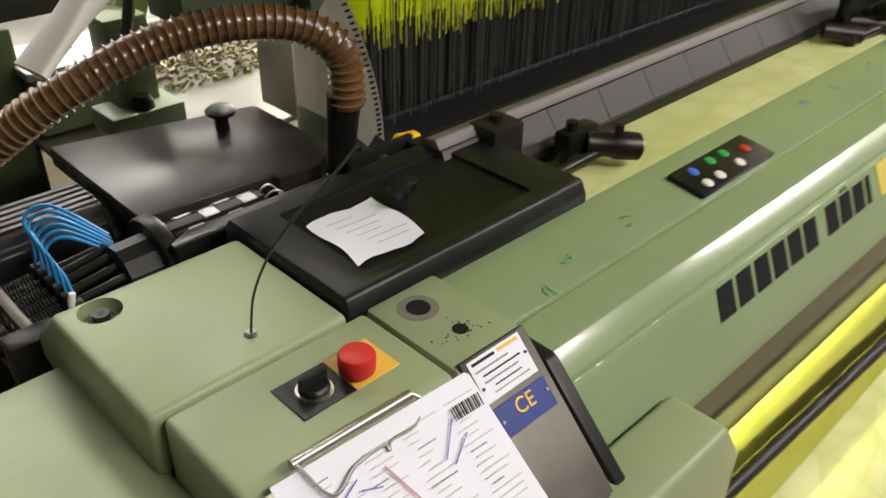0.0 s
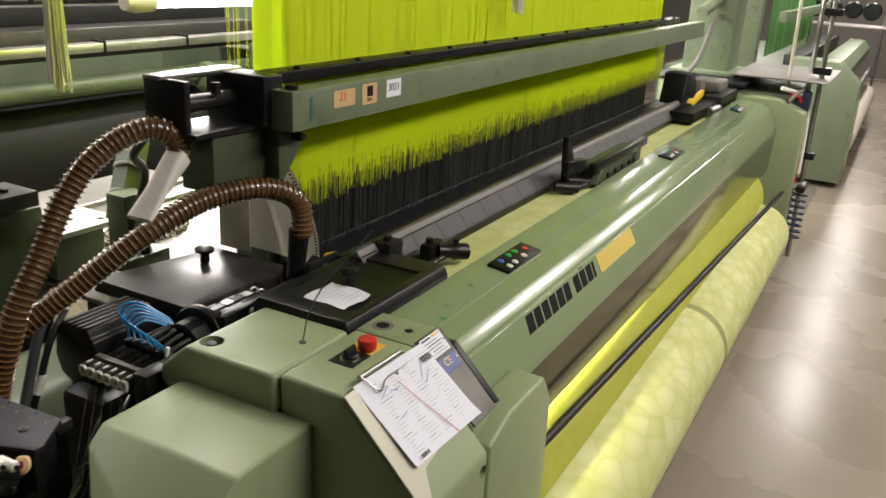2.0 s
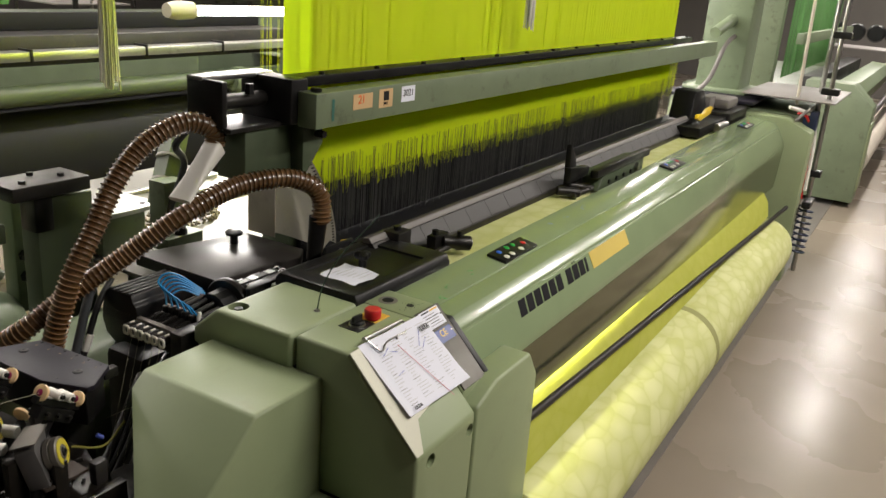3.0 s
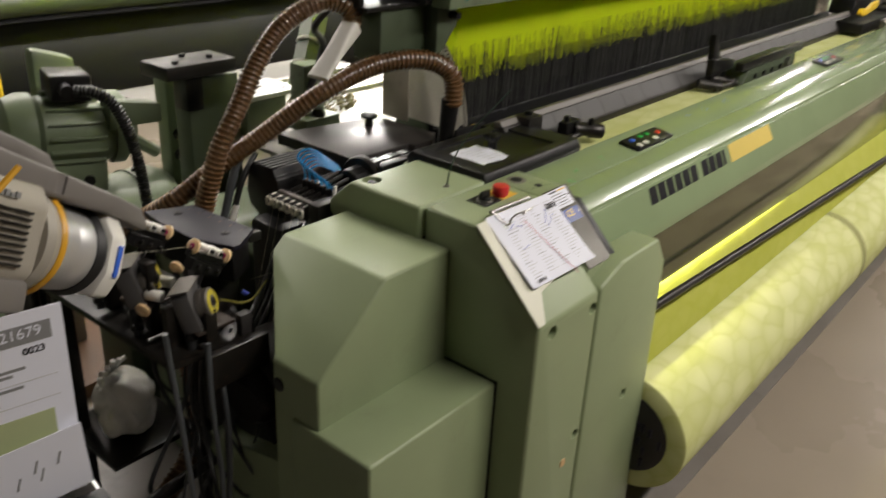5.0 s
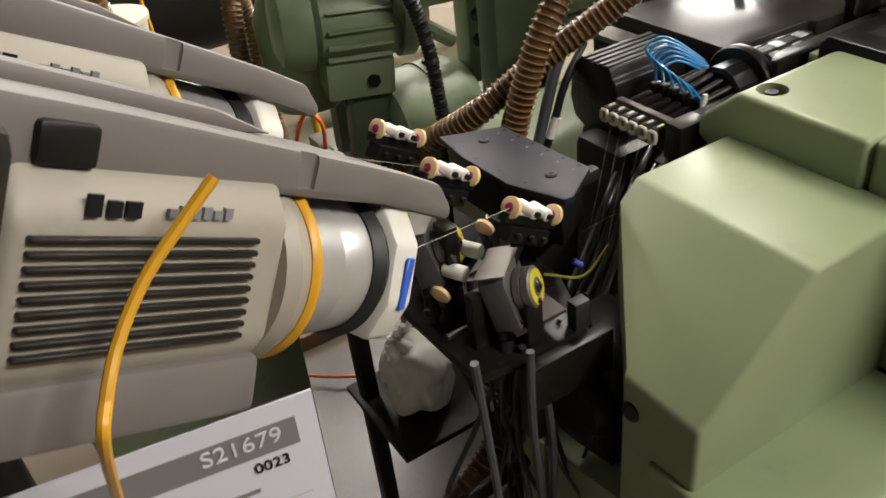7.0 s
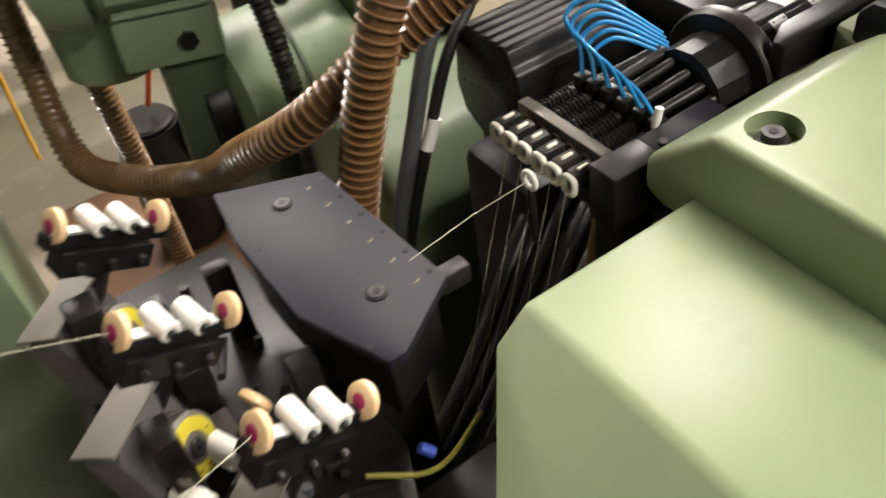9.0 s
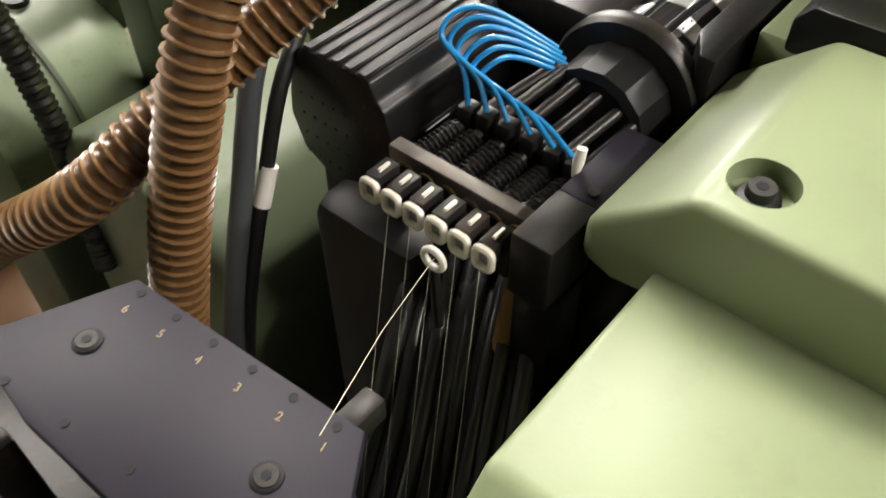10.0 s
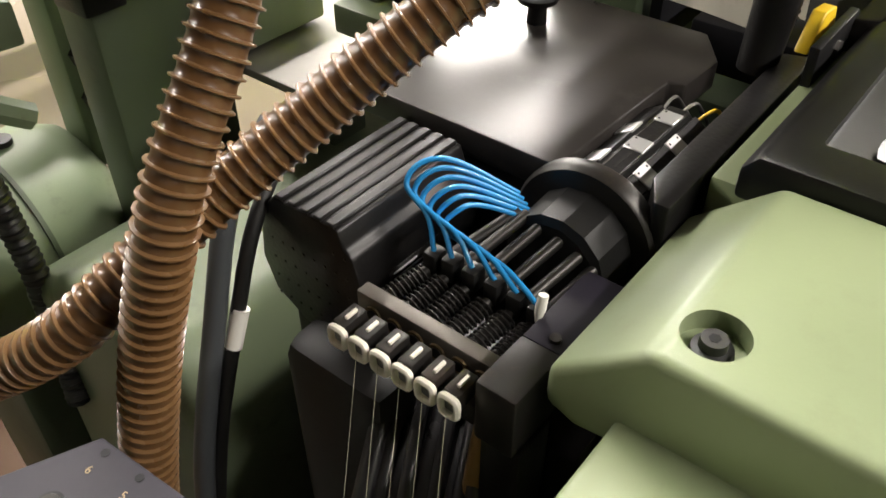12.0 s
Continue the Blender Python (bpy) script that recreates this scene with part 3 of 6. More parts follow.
# ---- breast beam, cloth and roll ----
def beam():
    k = [(0.058, 0.80), (0.058, 0.975), (-0.036, 0.960), (-0.0375, 0.953), (-0.0395, 0.953), (-0.041, 0.9595), (-0.088, 0.953), (-0.112, 0.932), (-0.113, 0.925), (-0.119, 0.923), (-0.163, 0.838), (-0.166, 0.812), (-0.13, 0.80)]
    fascia = prism([(-0.1635, 0.816), (-0.1665, 0.811), (-0.1470, 0.640), (-0.1440, 0.638), (-0.1432, 0.642), (-0.158, 0.81)], "x", XL + 0.19, XR, 0.0012, 2)
    for v in fascia.verts:
        if v.co.z < 0.7:
            v.co += Vector((0, -0.008, -0.065)) * (v.co.x - XL) / 3.8
    part("fascia", fascia, FASCIA, loom, "glossy green lower fascia mirroring the cloth roll")
    part("breast_beam", prism(k, "x", XL, XR, 0.0025, 2), BEAMG, loom, "long pale green breast beam")
    tilt = plane_pose((0, -0.036, 0.9605), (1, 0, 0), (0, 0.094, 0.015))
    for i, px in enumerate((0.552, 2.04, 3.45)):
        m = tilt @ Matrix.Translation((px, 0.004, 0))
        p = part("button_pad", box(0, 0.192, 0, 0.058, 0, 0.008, 0.002), BLACKP, loom, "black control pad with coloured buttons")
        p.matrix_basis = m
        for bx, by, mt in ((0.035, 0.041, BTN_B), (0.082, 0.043, BTN_G), (0.117, 0.043, BTN_G), (0.160, 0.032, RED), (0.030, 0.014, WHITE), (0.063, 0.015, WHITE), (0.118, 0.016, WHITE)):
            b = part("button", lathe((bx, by, 0.008), (bx, by, 0.011), [(0, 0.0085), (0.6, 0.008), (1, 0.006)], 18), mt, p)
    # name on the sloping band, as blocks, and a yellow patch
    band = plane_pose((0, -0.1415, 0.8805), (1, 0, 0), (0, 0.044, 0.084)) @ Matrix.Translation((0, 0, 0.0006))
    xs, w = 0.44, 0.036
    for i in range(10):
        if i == 6:
            xs += 0.022
        ww = w * (0.42 if i == 9 else 1)
        b = prism([(0.0, 0.0), (ww, 0.0), (ww + 0.006, 0.041), (0.006, 0.041)], "z", 0, 0.0005, 0)
        ob = part("name_block", b, INK, loom, "dark block of a maker's name")
        ob.matrix_basis = band @ Matrix.Translation((xs, 0, 0))
        if i == 7:
            for dx in (0.012, 0.026):
                slab(band @ Matrix.Translation((xs + dx, 0.044, 0)), 0.006, 0.006, 0.0005, INK, loom, "name_block", bevel=0)
        xs += ww + 0.009
    slab(band @ Matrix.Translation((0.915, -0.003, 0)), 0.31, 0.05, 0.0006, PATCH, loom, "yellow_patch", "faded yellow adhesive patch")
    rnd = random.Random(2)
    for x, y, mt in ((0.30, 0.03, BTN_G), (0.43, 0.035, BTN_G), (0.24, 0.005, BTN_G), (0.95, 0.06, BTN_B), (1.06, 0.055, BTN_B), (1.2, 0.05, BTN_B), (1.22, 0.06, BTN_B)):
        for q in range(5):
            slab(tilt @ Matrix.Translation((x + rnd.uniform(-0.012, 0.012), y + rnd.uniform(-0.008, 0.008), 0.0002)) @ pose(0, 0, 0, 0, 0, rnd.uniform(0, 180)), rnd.uniform(0.003, 0.009), 0.0014, 0.0003, mt, loom, "chalk_mark", bevel=0)


def strip_sheet(profile, x0, x1, nx=1):
    """An open sheet: an outline of (y, z) drawn along x."""
    bm = B()
    cols = [[bm.verts.new((x0 + (x1 - x0) * i / nx, y, z)) for y, z in profile] for i in range(nx + 1)]
    for a, c in zip(cols, cols[1:]):
        for i in range(len(profile) - 1):
            bm.faces.new((a[i], c[i], c[i + 1], a[i + 1]))
    return bm


def cloth_and_roll():
    t = thing("woven_cloth", "freshly woven pale yellow figured cloth", "cloth")
    part("flat_cloth", box(0.30, 3.66, 0.052, 0.26, 0.940, 0.944, 0), CLOTH, t)
    ob = part("hanging_cloth", strip_sheet([(-0.085, 0.79), (-0.100, 0.72), (-0.112, 0.67), (-0.126, 0.64), (-0.150, 0.61), (-0.190, 0.55), (-0.205, 0.47)], 0.32, 3.62), CLOTHT, t, "hanging yellow cloth with the lamp's glow put into its colour")
    r = thing("cloth_roll", "large roll of pale yellow figured cloth", "cloth roll", x=0, y=-0.205, z=0.30)
    part("roll", lathe((0.36, 0, 0), (3.60, 0, 0), [(0, 0.115), (0, 0.160), (0.001, 0.164), (0.42, 0.1645), (0.46, 0.1655), (0.461, 0.1635), (0.475, 0.1635), (0.476, 0.1655), (0.999, 0.164), (1, 0.16), (1, 0.06)], 72), CLOTH, r)
    part("dark_band", lathe((1.850, 0, 0), (1.895, 0, 0), [(0, 0.1662), (1, 0.1662)], 72), mat("olive_band", (0.27, 0.27, 0.10), 0.8), r, "darker olive selvedge band")
    part("core_end", lathe((0.352, 0, 0), (0.372, 0, 0), [(0, 0.03), (0.1, 0.108), (0.3, 0.114), (1, 0.114)], 40), DSTEEL, r, "dark steel core end")
    b = B()
    for i in range(24):
        a = i * 2.4
        q = 0.03 + 0.07 * ((i * 7) % 24) / 24
        box(-0.004, 0.004, q * math.cos(a) - 0.005, q * math.cos(a) + 0.005, q * math.sin(a) - 0.012, q * math.sin(a) + 0.012, 0.001, 1, b)
    o = part("core_wrap", b, SLATE, r, "crumpled wrapping in the core end")
    tagged(o, kind="stuff")
    o.matrix_basis = pose(0.352, 0, 0)
    part("core_shaft", cyl((0.20, 0, 0), (0.36, 0, 0), 0.022, 20), DSTEEL, r)
    part("press_rod", cyl((0.33, -0.203, 0.648), (3.6, -0.292, 0.545), 0.011, 16), DSTEEL, loom, "dark steel guide rod")
    part("inspection_tube", cyl((0.40, -0.134, 0.650), (3.5, -0.134, 0.650), 0.004, 12), TUBEI, loom, "glowing inspection tube over the cloth")
    part("inner_wall", box(0.34, 3.9, 0.02, 0.05, 0.05, 0.80, 0), DGREEN, loom)
    part("under_floor_box", box(0.34, 3.9, 0.05, 0.60, 0.10, 0.86, 0.01), DGREEN, loom)


beam()
cloth_and_roll()


# ---- lid and rear covers ----
def lid_box():
    part("lid_base", box(0.05, 0.405, 0.066, 0.312, 0.88, 0.966, 0.006), GREEN, loom)
    part("lid_hinge", box(0.36, 0.40, 0.058, 0.066, 0.91, 0.968, 0.002), STEEL, loom)
    l = part("lid", prism([(0.056, 0.962), (0.056, 0.984), (0.066, 1.004), (0.276, 1.004), (0.288, 0.99), (0.288, 0.962)], "x", 0.038, 0.418, 0.005, 2), BLACKP, loom, "black moulded lid with recessed panel")
    cut(l, prism([(0.085, 0.088), (0.345, 0.088), (0.345, 0.245), (0.085, 0.245)], "z", 0.998, 1.02, 0.004, 2))
    kb = lathe((0.208, 0.172, 0.996), (0.208, 0.172, 1.034), [(0, 0.010), (0.5, 0.0095), (0.58, 0.019), (0.7, 0.0225), (0.9, 0.0225), (1, 0.014)], 36)
    for v in kb.verts:
        dx, dy = v.co.x - 0.208, v.co.y - 0.172
        if math.hypot(dx, dy) > 0.012:
            k = 0.78 + 0.22 * math.cos(3 * math.atan2(dy, dx) + 0.6)
            v.co.x, v.co.y = 0.208 + dx * k, 0.172 + dy * k
    part("lid_knob", kb, BLACKP, l, "black three-lobed knob")
    n = thing("note", "crumpled handwritten paper note on the black lid", "note")
    bm = B()
    vs = [bm.verts.new((0.088 + 0.098 * a + 0.012 * c + 0.004 * math.sin(5 * c), 0.106 + 0.102 * c + 0.004 * math.sin(7 * a), 0.9995 + 0.0015 * math.sin(9 * a + 4 * c) ** 2 + 0.004 * max(0, c - 0.85) * 6 * max(0, 0.6 - abs(a - 0.6)))) for c in np.linspace(0, 1, 9) for a in np.linspace(0, 1, 9)]
    for j in range(8):
        for i in range(8):
            q = j * 9 + i
            bm.faces.new((vs[q], vs[q + 1], vs[q + 10], vs[q + 9]))
    part("paper", bm, PAPER, n)
    for j in range(6):
        slab(pose(0.112 + 0.004 * j, 0.19 - j * 0.013, 1.0016, 0, 0, -4), 0.035 + 0.02 * ((j * 5) % 3) / 2, 0.0016, 0.0003, PALEINK, n, "writing_bar", bevel=0)


def rear_cap():
    out = [(0.0, 0.422), (0.185, 0.415), (0.19, 0.398), (0.255, 0.395), (0.306, 0.430), (0.306, 0.635), (0.0, 0.70)]
    part("cap", prism(out, "z", 0.925, 0.955, 0.003), CAPM, loom, "black scuffed sheet metal cover")
    part("cap_body", box(0.01, 0.30, 0.44, 0.62, 0.60, 0.926, 0.005), BLACK, loom)
    part("cap_knob", lathe((0.218, 0.588, 0.955), (0.218, 0.588, 0.992), [(0, 0.011), (0.6, 0.010), (0.66, 0.0215), (0.82, 0.0235), (1, 0.015)], 28), BLACKP, loom, "round black knob")
    part("black_ledge", prism([(-0.01, 0.316), (0.30, 0.316), (0.29, 0.346), (0.02, 0.346), (-0.01, 0.330)], "z", 0.90, 0.966, 0.003), BLACK, loom)
    part("hinge_plate", box(0.235, 0.345, 0.30, 0.31, 0.965, 1.005, 0.002), BLACKP, loom)
    part("hinge_bolt", cyl((0.29, 0.296, 0.985), (0.29, 0.302, 0.985), 0.008, 6), STEEL, loom)
    part("yellow_lever", prism([(0.32, 0.955), (0.40, 0.955), (0.385, 0.985), (0.35, 0.99)], "y", 0.33, 0.345, 0.002), YELLOW2, loom, "yellow lever")
    part("yellow_lever", prism([(0.44, 0.96), (0.49, 0.96), (0.48, 0.99), (0.45, 0.992)], "y", 0.25, 0.262, 0.002), YELLOW2, loom, "yellow lever")


lid_box()
rear_cap()
# ---- harness, crossbar and sley ----
def crossbar():
    part("crossbar", box(0.235, 4.05, 0.342, 0.40, 1.287, 1.371, 0.004), GREEN2, loom, "green harness crossbar")
    part("guide_rail", box(0.26, 3.75, 0.42, 0.475, 1.372, 1.398, 0.003), BLACK, loom, "black guide rail behind the crossbar")
    for i in range(15):
        x = 0.36 + 0.235 * i
        part("rail_bolt", lathe((x, 0.43, 1.398), (x, 0.43, 1.406), [(0, 0.008), (0.6, 0.008), (1, 0.005)], 8), BLACKP, loom)
    part("bar_cap", cyl((0.262, 0.366, 1.371), (0.262, 0.366, 1.381), 0.014, 16, 0.002), BLACKP, loom)
    y = 0.3413
    face = plane_pose((0, y, 1.29), (1, 0, 0), (0, 0, 1))
    s = slab(face @ Matrix.Translation((0.588, 0.030, 0)), 0.066, 0.042, 0.0008, PAPER, loom, "number_label", "white number label")
    lettering("3021", 0.026, Matrix.Translation((0.007, 0.010, 0.001)), INK, s)
    s = slab(face @ Matrix.Translation((0.375, 0.030, 0)), 0.082, 0.038, 0.0006, CARD, loom, "faded_label", "faded tan label with red writing")
    lettering("21", 0.030, Matrix.Translation((0.020, 0.008, 0.001)), ORANGE, s)
    s = slab(face @ Matrix.Translation((0.485, 0.024, 0)), 0.062, 0.048, 0.0006, CARD, loom, "picture_label", "tan label with a dark square")
    part("dark_square", box(0.020, 0.044, 0.018, 0.042, 0.0006, 0.001, 0), INK, s)
    lettering("3021", 0.011, Matrix.Translation((0.019, 0.005, 0.001)), INK, s)
    slab(face @ Matrix.Translation((0.292, 0.012, 0)), 0.010, 0.052, 0.0004, mat("teal_mark", (0.03, 0.13, 0.1), 0.6), loom, "paint_mark")
    # black channel frame at the bar's end and its green bracket
    for x0, x1, y0 in ((0.045, 0.062, 0.45), (0.215, 0.275, 0.40)):
        part("channel_end", box(x0, x1, y0, 0.56, 1.292, 1.398, 0.004), BLACK, loom)
    part("channel_bar", cyl((0.06, 0.49, 1.345), (0.22, 0.49, 1.345), 0.018, 16), DSTEEL, loom)
    part("channel_top", box(0.045, 0.275, 0.51, 0.56, 1.39, 1.402, 0.002), STEEL, loom)
    part("channel_floor", box(0.05, 0.27, 0.43, 0.56, 1.285, 1.297, 0.002), BLACK, loom)
    part("channel_bolt", lathe((0.15, 0.47, 1.362), (0.15, 0.47, 1.385), [(0, 0.012), (1, 0.01)], 6), BLACKP, loom)
    part("bar_bracket", prism([(0.105, 1.165), (0.27, 1.150), (0.30, 1.21), (0.30, 1.285), (0.105, 1.288)], "y", 0.44, 0.53, 0.004), DGREEN, loom, "green bracket under the crossbar")
    part("bar_corbel", prism([(0.26, 1.15), (0.335, 1.235), (0.335, 1.285), (0.26, 1.285)], "y", 0.40, 0.44, 0.003), DGREEN, loom)
    part("corbel_bolt", cyl((0.31, 0.375, 1.262), (0.31, 0.40, 1.262), 0.010, 6), BLACKP, loom)
    part("bracket_post", box(0.40, 0.48, 0.56, 0.66, 0.0, 1.28, 0.004), DGREEN, loom)
    part("post_arm", box(0.25, 0.42, 0.50, 0.58, 1.17, 1.285, 0.004), DGREEN, loom)


def strips(x0, x1, step, width, y, z0, z1, seed, jitter=0.0, drop=0.0, keep=1.0):
    rnd = random.Random(seed)
    v, fc = [], []
    x = x0
    while x < x1:
        if rnd.random() < keep:
            a, yy = z0 - rnd.random() * drop, y + rnd.uniform(-jitter, jitter)
            w = width * rnd.uniform(0.6, 1.3)
            i = len(v)
            v += [(x, yy, a), (x + w, yy, a), (x + w, yy, z1), (x, yy, z1), (x + w / 2, yy + w * 0.25, a), (x + w / 2, yy + w * 0.25, z1)]
            fc += [(i, i + 1, i + 2, i + 3), (i + 1, i + 4, i + 5, i + 2), (i + 4, i, i + 3, i + 5)]
        x += step * rnd.uniform(0.7, 1.3)
    bm = B()
    me = bpy.data.meshes.new("strips")
    me.from_pydata(v, [], fc)
    bm.from_mesh(me)
    bpy.data.meshes.remove(me)
    return bm


heddles = []


def harness():
    t = thing("harness", "neon yellow harness cords above dark heddles", "harness")
    for k, y in enumerate((0.490, 0.496, 0.502)):
        o = part("cord_sheet", strips(0.40, 3.60, 0.0050, 0.0150, y, 1.115, 3.79, 10 + k, 0.002, 0.03), YARN, t, "dense neon yellow cords", smooth=False)
        tagged(o, kind="stuff")
    o = part("cord_sheet", strips(0.29, 0.405, 0.0040, 0.0115, 0.494, 1.30, 3.79, 31, 0.002), YARN, t, "dense neon yellow cords", smooth=False)
    tagged(o, kind="stuff")
    o = part("loose_cord", strips(0.215, 0.30, 0.010, 0.0012, 0.505, 1.40, 3.75, 40, 0.01), YARN, t, "loose yellow cords at the edge", smooth=False)
    tagged(o, kind="stuff")
    for k in range(6):
        ob = part("heddle_layer", strips(0.40, 3.62, 0.010, 0.0026, 0.478 - 0.006 * k, 0.98, 1.105 + 0.008 * k, 60 + k, 0.002, 0.03, 0.5), YARND, t, "dark heddles", smooth=False)
        tagged(ob, kind="stuff")
        yb = part("cord_layer", strips(0.40, 3.62, 0.008, 0.0015, 0.474 - 0.006 * k, 1.10, 1.32, 90 + k, 0.002, 0.028, 0.75), YARN, t, "yellow cords over the heddles", smooth=False)
        tagged(yb, kind="stuff")
        heddles.append((ob, yb, k))
    o = part("wire_layer", strips(0.40, 3.62, 0.011, 0.0022, 0.44, 0.93, 1.10, 77, 0.015, 0.0, 0.8), mat("dull_wire", (0.07, 0.068, 0.065), 0.45, metal=0.5, bump=0), t, "dull heddle wires", smooth=False)
    tagged(o, kind="stuff")
    # an added black sheet gives the unlit depth behind the wires
    part("shed_shade", box(0.42, 3.66, 0.535, 0.55, 0.60, 1.12, 0), INK, t, "black sheet added for the shade behind the heddles")


def sley():
    part("sley_beam", prism([(0.20, 0.93), (0.196, 0.962), (0.232, 1.010), (0.30, 1.00), (0.33, 0.93)], "x", 0.33, 3.60, 0.003), DSTEEL, loom, "dark sley beam")
    part("sley_rail", prism([(0.232, 1.008), (0.242, 1.022), (0.262, 1.018), (0.262, 1.004)], "x", 0.33, 3.60, 0.002), GREYP, loom, "pale worn steel rail")
    m = plane_pose((0, 0.1975, 0.9655), (1, 0, 0), (0, 0.036, 0.048))
    for i in range(26):
        slab(m @ Matrix.Translation((0.42 + i * 0.122, 0.002, 0)), 0.1212, 0.052, 0.002, GREYD, loom, "guide_plate")
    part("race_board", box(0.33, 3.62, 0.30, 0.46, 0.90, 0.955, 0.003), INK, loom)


GREYD = mat("dark_grey_plate", (0.024, 0.021, 0.02), 0.55, metal=0.0, vary=0.15)


def temples():
    # weft end pieces over the cloth
    part("temple_arm", cyl((0.40, 0.14, 0.965), (0.55, 0.135, 0.972), 0.008, 14), DSTEEL, loom)
    part("temple_roller", lathe((0.535, 0.15, 0.985), (0.60, 0.105, 0.975), [(0, 0.016), (0.5, 0.018), (0.55, 0.021), (1, 0.020)], 20), DSTEEL, loom, "dark knurled temple roller")
    part("temple_hub", cyl((0.597, 0.107, 0.976), (0.604, 0.103, 0.975), 0.013, 16), STEEL, loom)
    part("temple_block", box(0.50, 0.57, 0.15, 0.18, 0.955, 1.005, 0.005), BLACK, loom)
    part("temple_bolt", cyl((0.52, 0.165, 1.005), (0.52, 0.165, 1.018), 0.009, 6), BLACKP, loom)
    part("temple_bolt", cyl((0.57, 0.12, 0.99), (0.57, 0.12, 1.012), 0.007, 6), BLACKP, loom)
    part("bar_foot", box(0.40, 0.46, 0.20, 0.25, 0.955, 1.025, 0.004), DSTEEL, loom)
    part("bar_foot_bolt", cyl((0.43, 0.225, 1.025), (0.43, 0.225, 1.035), 0.010, 8), BLACKP, loom)
    # middle feeler unit
    part("feeler_body", prism([(1.50, 0.955), (2.0, 0.955), (2.0, 1.015), (1.55, 1.015)], "y", 0.08, 0.16, 0.006), DGREEN, loom, "green weft feeler body")
    part("feeler_rail", box(1.45, 2.04, 0.07, 0.10, 1.010, 1.040, 0.006), BLACK, loom)
    part("feeler_arm", prism([(1.38, 1.03), (1.46, 1.02), (1.42, 1.09), (1.375, 1.13)], "y", 0.15, 0.17, 0.003), BLACK, loom)
    part("feeler_lever", prism([(1.37, 0.99), (1.55, 1.00), (1.55, 1.03), (1.37, 1.05)], "y", 0.14, 0.165, 0.004), BLACK, loom)
    part("feeler_knob", cyl((1.90, 0.066, 0.985), (1.90, 0.08, 0.985), 0.016, 16), STEEL, loom)
    for i in range(5):
        part("feeler_screw", cyl((1.60 + 0.08 * i, 0.074, 0.975), (1.60 + 0.08 * i, 0.081, 0.975), 0.009, 10), BLACKP, loom)
    for x in (1.34, 1.44):
        part("temple_roller", lathe((x, 0.17, 0.972), (x + 0.05, 0.11, 0.965), [(0, 0.016), (0.6, 0.018), (1, 0.017)], 16), DSTEEL, loom)
        part("temple_bolt", cyl((x + 0.03, 0.14, 0.98), (x + 0.03, 0.14, 1.0), 0.008, 6), BLACKP, loom)
    part("feeler_shaft", cyl((1.36, 0.12, 0.960), (1.75, 0.09, 0.962), 0.010, 12), DSTEEL, loom)
    # far unit
    part("hood", prism([(3.20, 1.00), (3.50, 1.00), (3.50, 1.06), (3.42, 1.145), (3.25, 1.15)], "y", 0.22, 0.34, 0.008), BLACKP, loom, "black plastic hood")
    part("hood_side", box(3.50, 3.62, 0.20, 0.34, 1.0, 1.10, 0.006), GREYP, loom)
    part("yellow_lever", prism([(3.02, 1.04), (3.10, 1.02), (3.30, 1.04), (3.32, 1.075), (3.22, 1.07), (3.16, 1.05), (3.05, 1.06)], "y", 0.14, 0.16, 0.004), YELLOW2, loom, "yellow threading lever")
    part("far_block", box(2.95, 3.60, 0.10, 0.22, 0.955, 1.005, 0.006), BLACK, loom)
    part("far_roller", cyl((3.25, 0.09, 0.975), (3.42, 0.08, 0.975), 0.022, 16), STEEL, loom)
    part("far_box", box(3.50, 3.95, 0.08, 0.30, 0.95, 1.025, 0.01), DSTEEL, loom)
    part("clear_hood", box(3.62, 3.86, 0.12, 0.30, 1.025, 1.085, 0.02), GREYP, loom)


crossbar()
harness()
sley()
temples()


def shield():
    t = thing("guard_sheet", "bent cream plastic guard sheet with perforated edge", "guard", x=0.33, y=0.34, z=0.955)
    bm = B()
    rows = []
    for j in range(9):
        v = j / 8
        lo, hi = 0.004 + 0.10 * v * v, 0.30 - 0.07 * v * v
        rows.append([bm.verts.new((0.02 * math.sin(math.pi * u) + 0.025 * u * u, lo + (hi - lo) * u, (0.03 if u < 0.1 else 0.0) * (1 - v) + 0.245 * v * (1 - 0.42 * u * u))) for u in (i / 12 for i in range(13))])
    for a, c in zip(rows, rows[1:]):
        for i in range(12):
            bm.faces.new((a[i], a[i + 1], c[i + 1], c[i]))
    bmesh.ops.solidify(bm, geom=bm.faces[:], thickness=0.0015)
    part("sheet", bm, GREYW, t)
    fl = prism([(0.205, 0.0), (0.205, 0.16), (0.30, 0.115), (0.30, 0.0)], "x", -0.006, -0.004, 0)
    part("cream_flap", fl, CREAM, t, "cream inner flap")
    b = B()
    for i in range(30):
        v = i / 29
        y = 0.012 + 0.10 * v * v
        cyl((-0.004, y, 0.03 + 0.21 * v), (0.006, y, 0.03 + 0.21 * v), 0.0018, 6, 0, b)
    tagged(part("perforation", b, INK, t), kind="stuff")


GREYW = mat("grey_white_plastic", (0.66, 0.64, 0.58), 0.5, vary=0.12, dirt=(0.3, 0.28, 0.24))


shield()


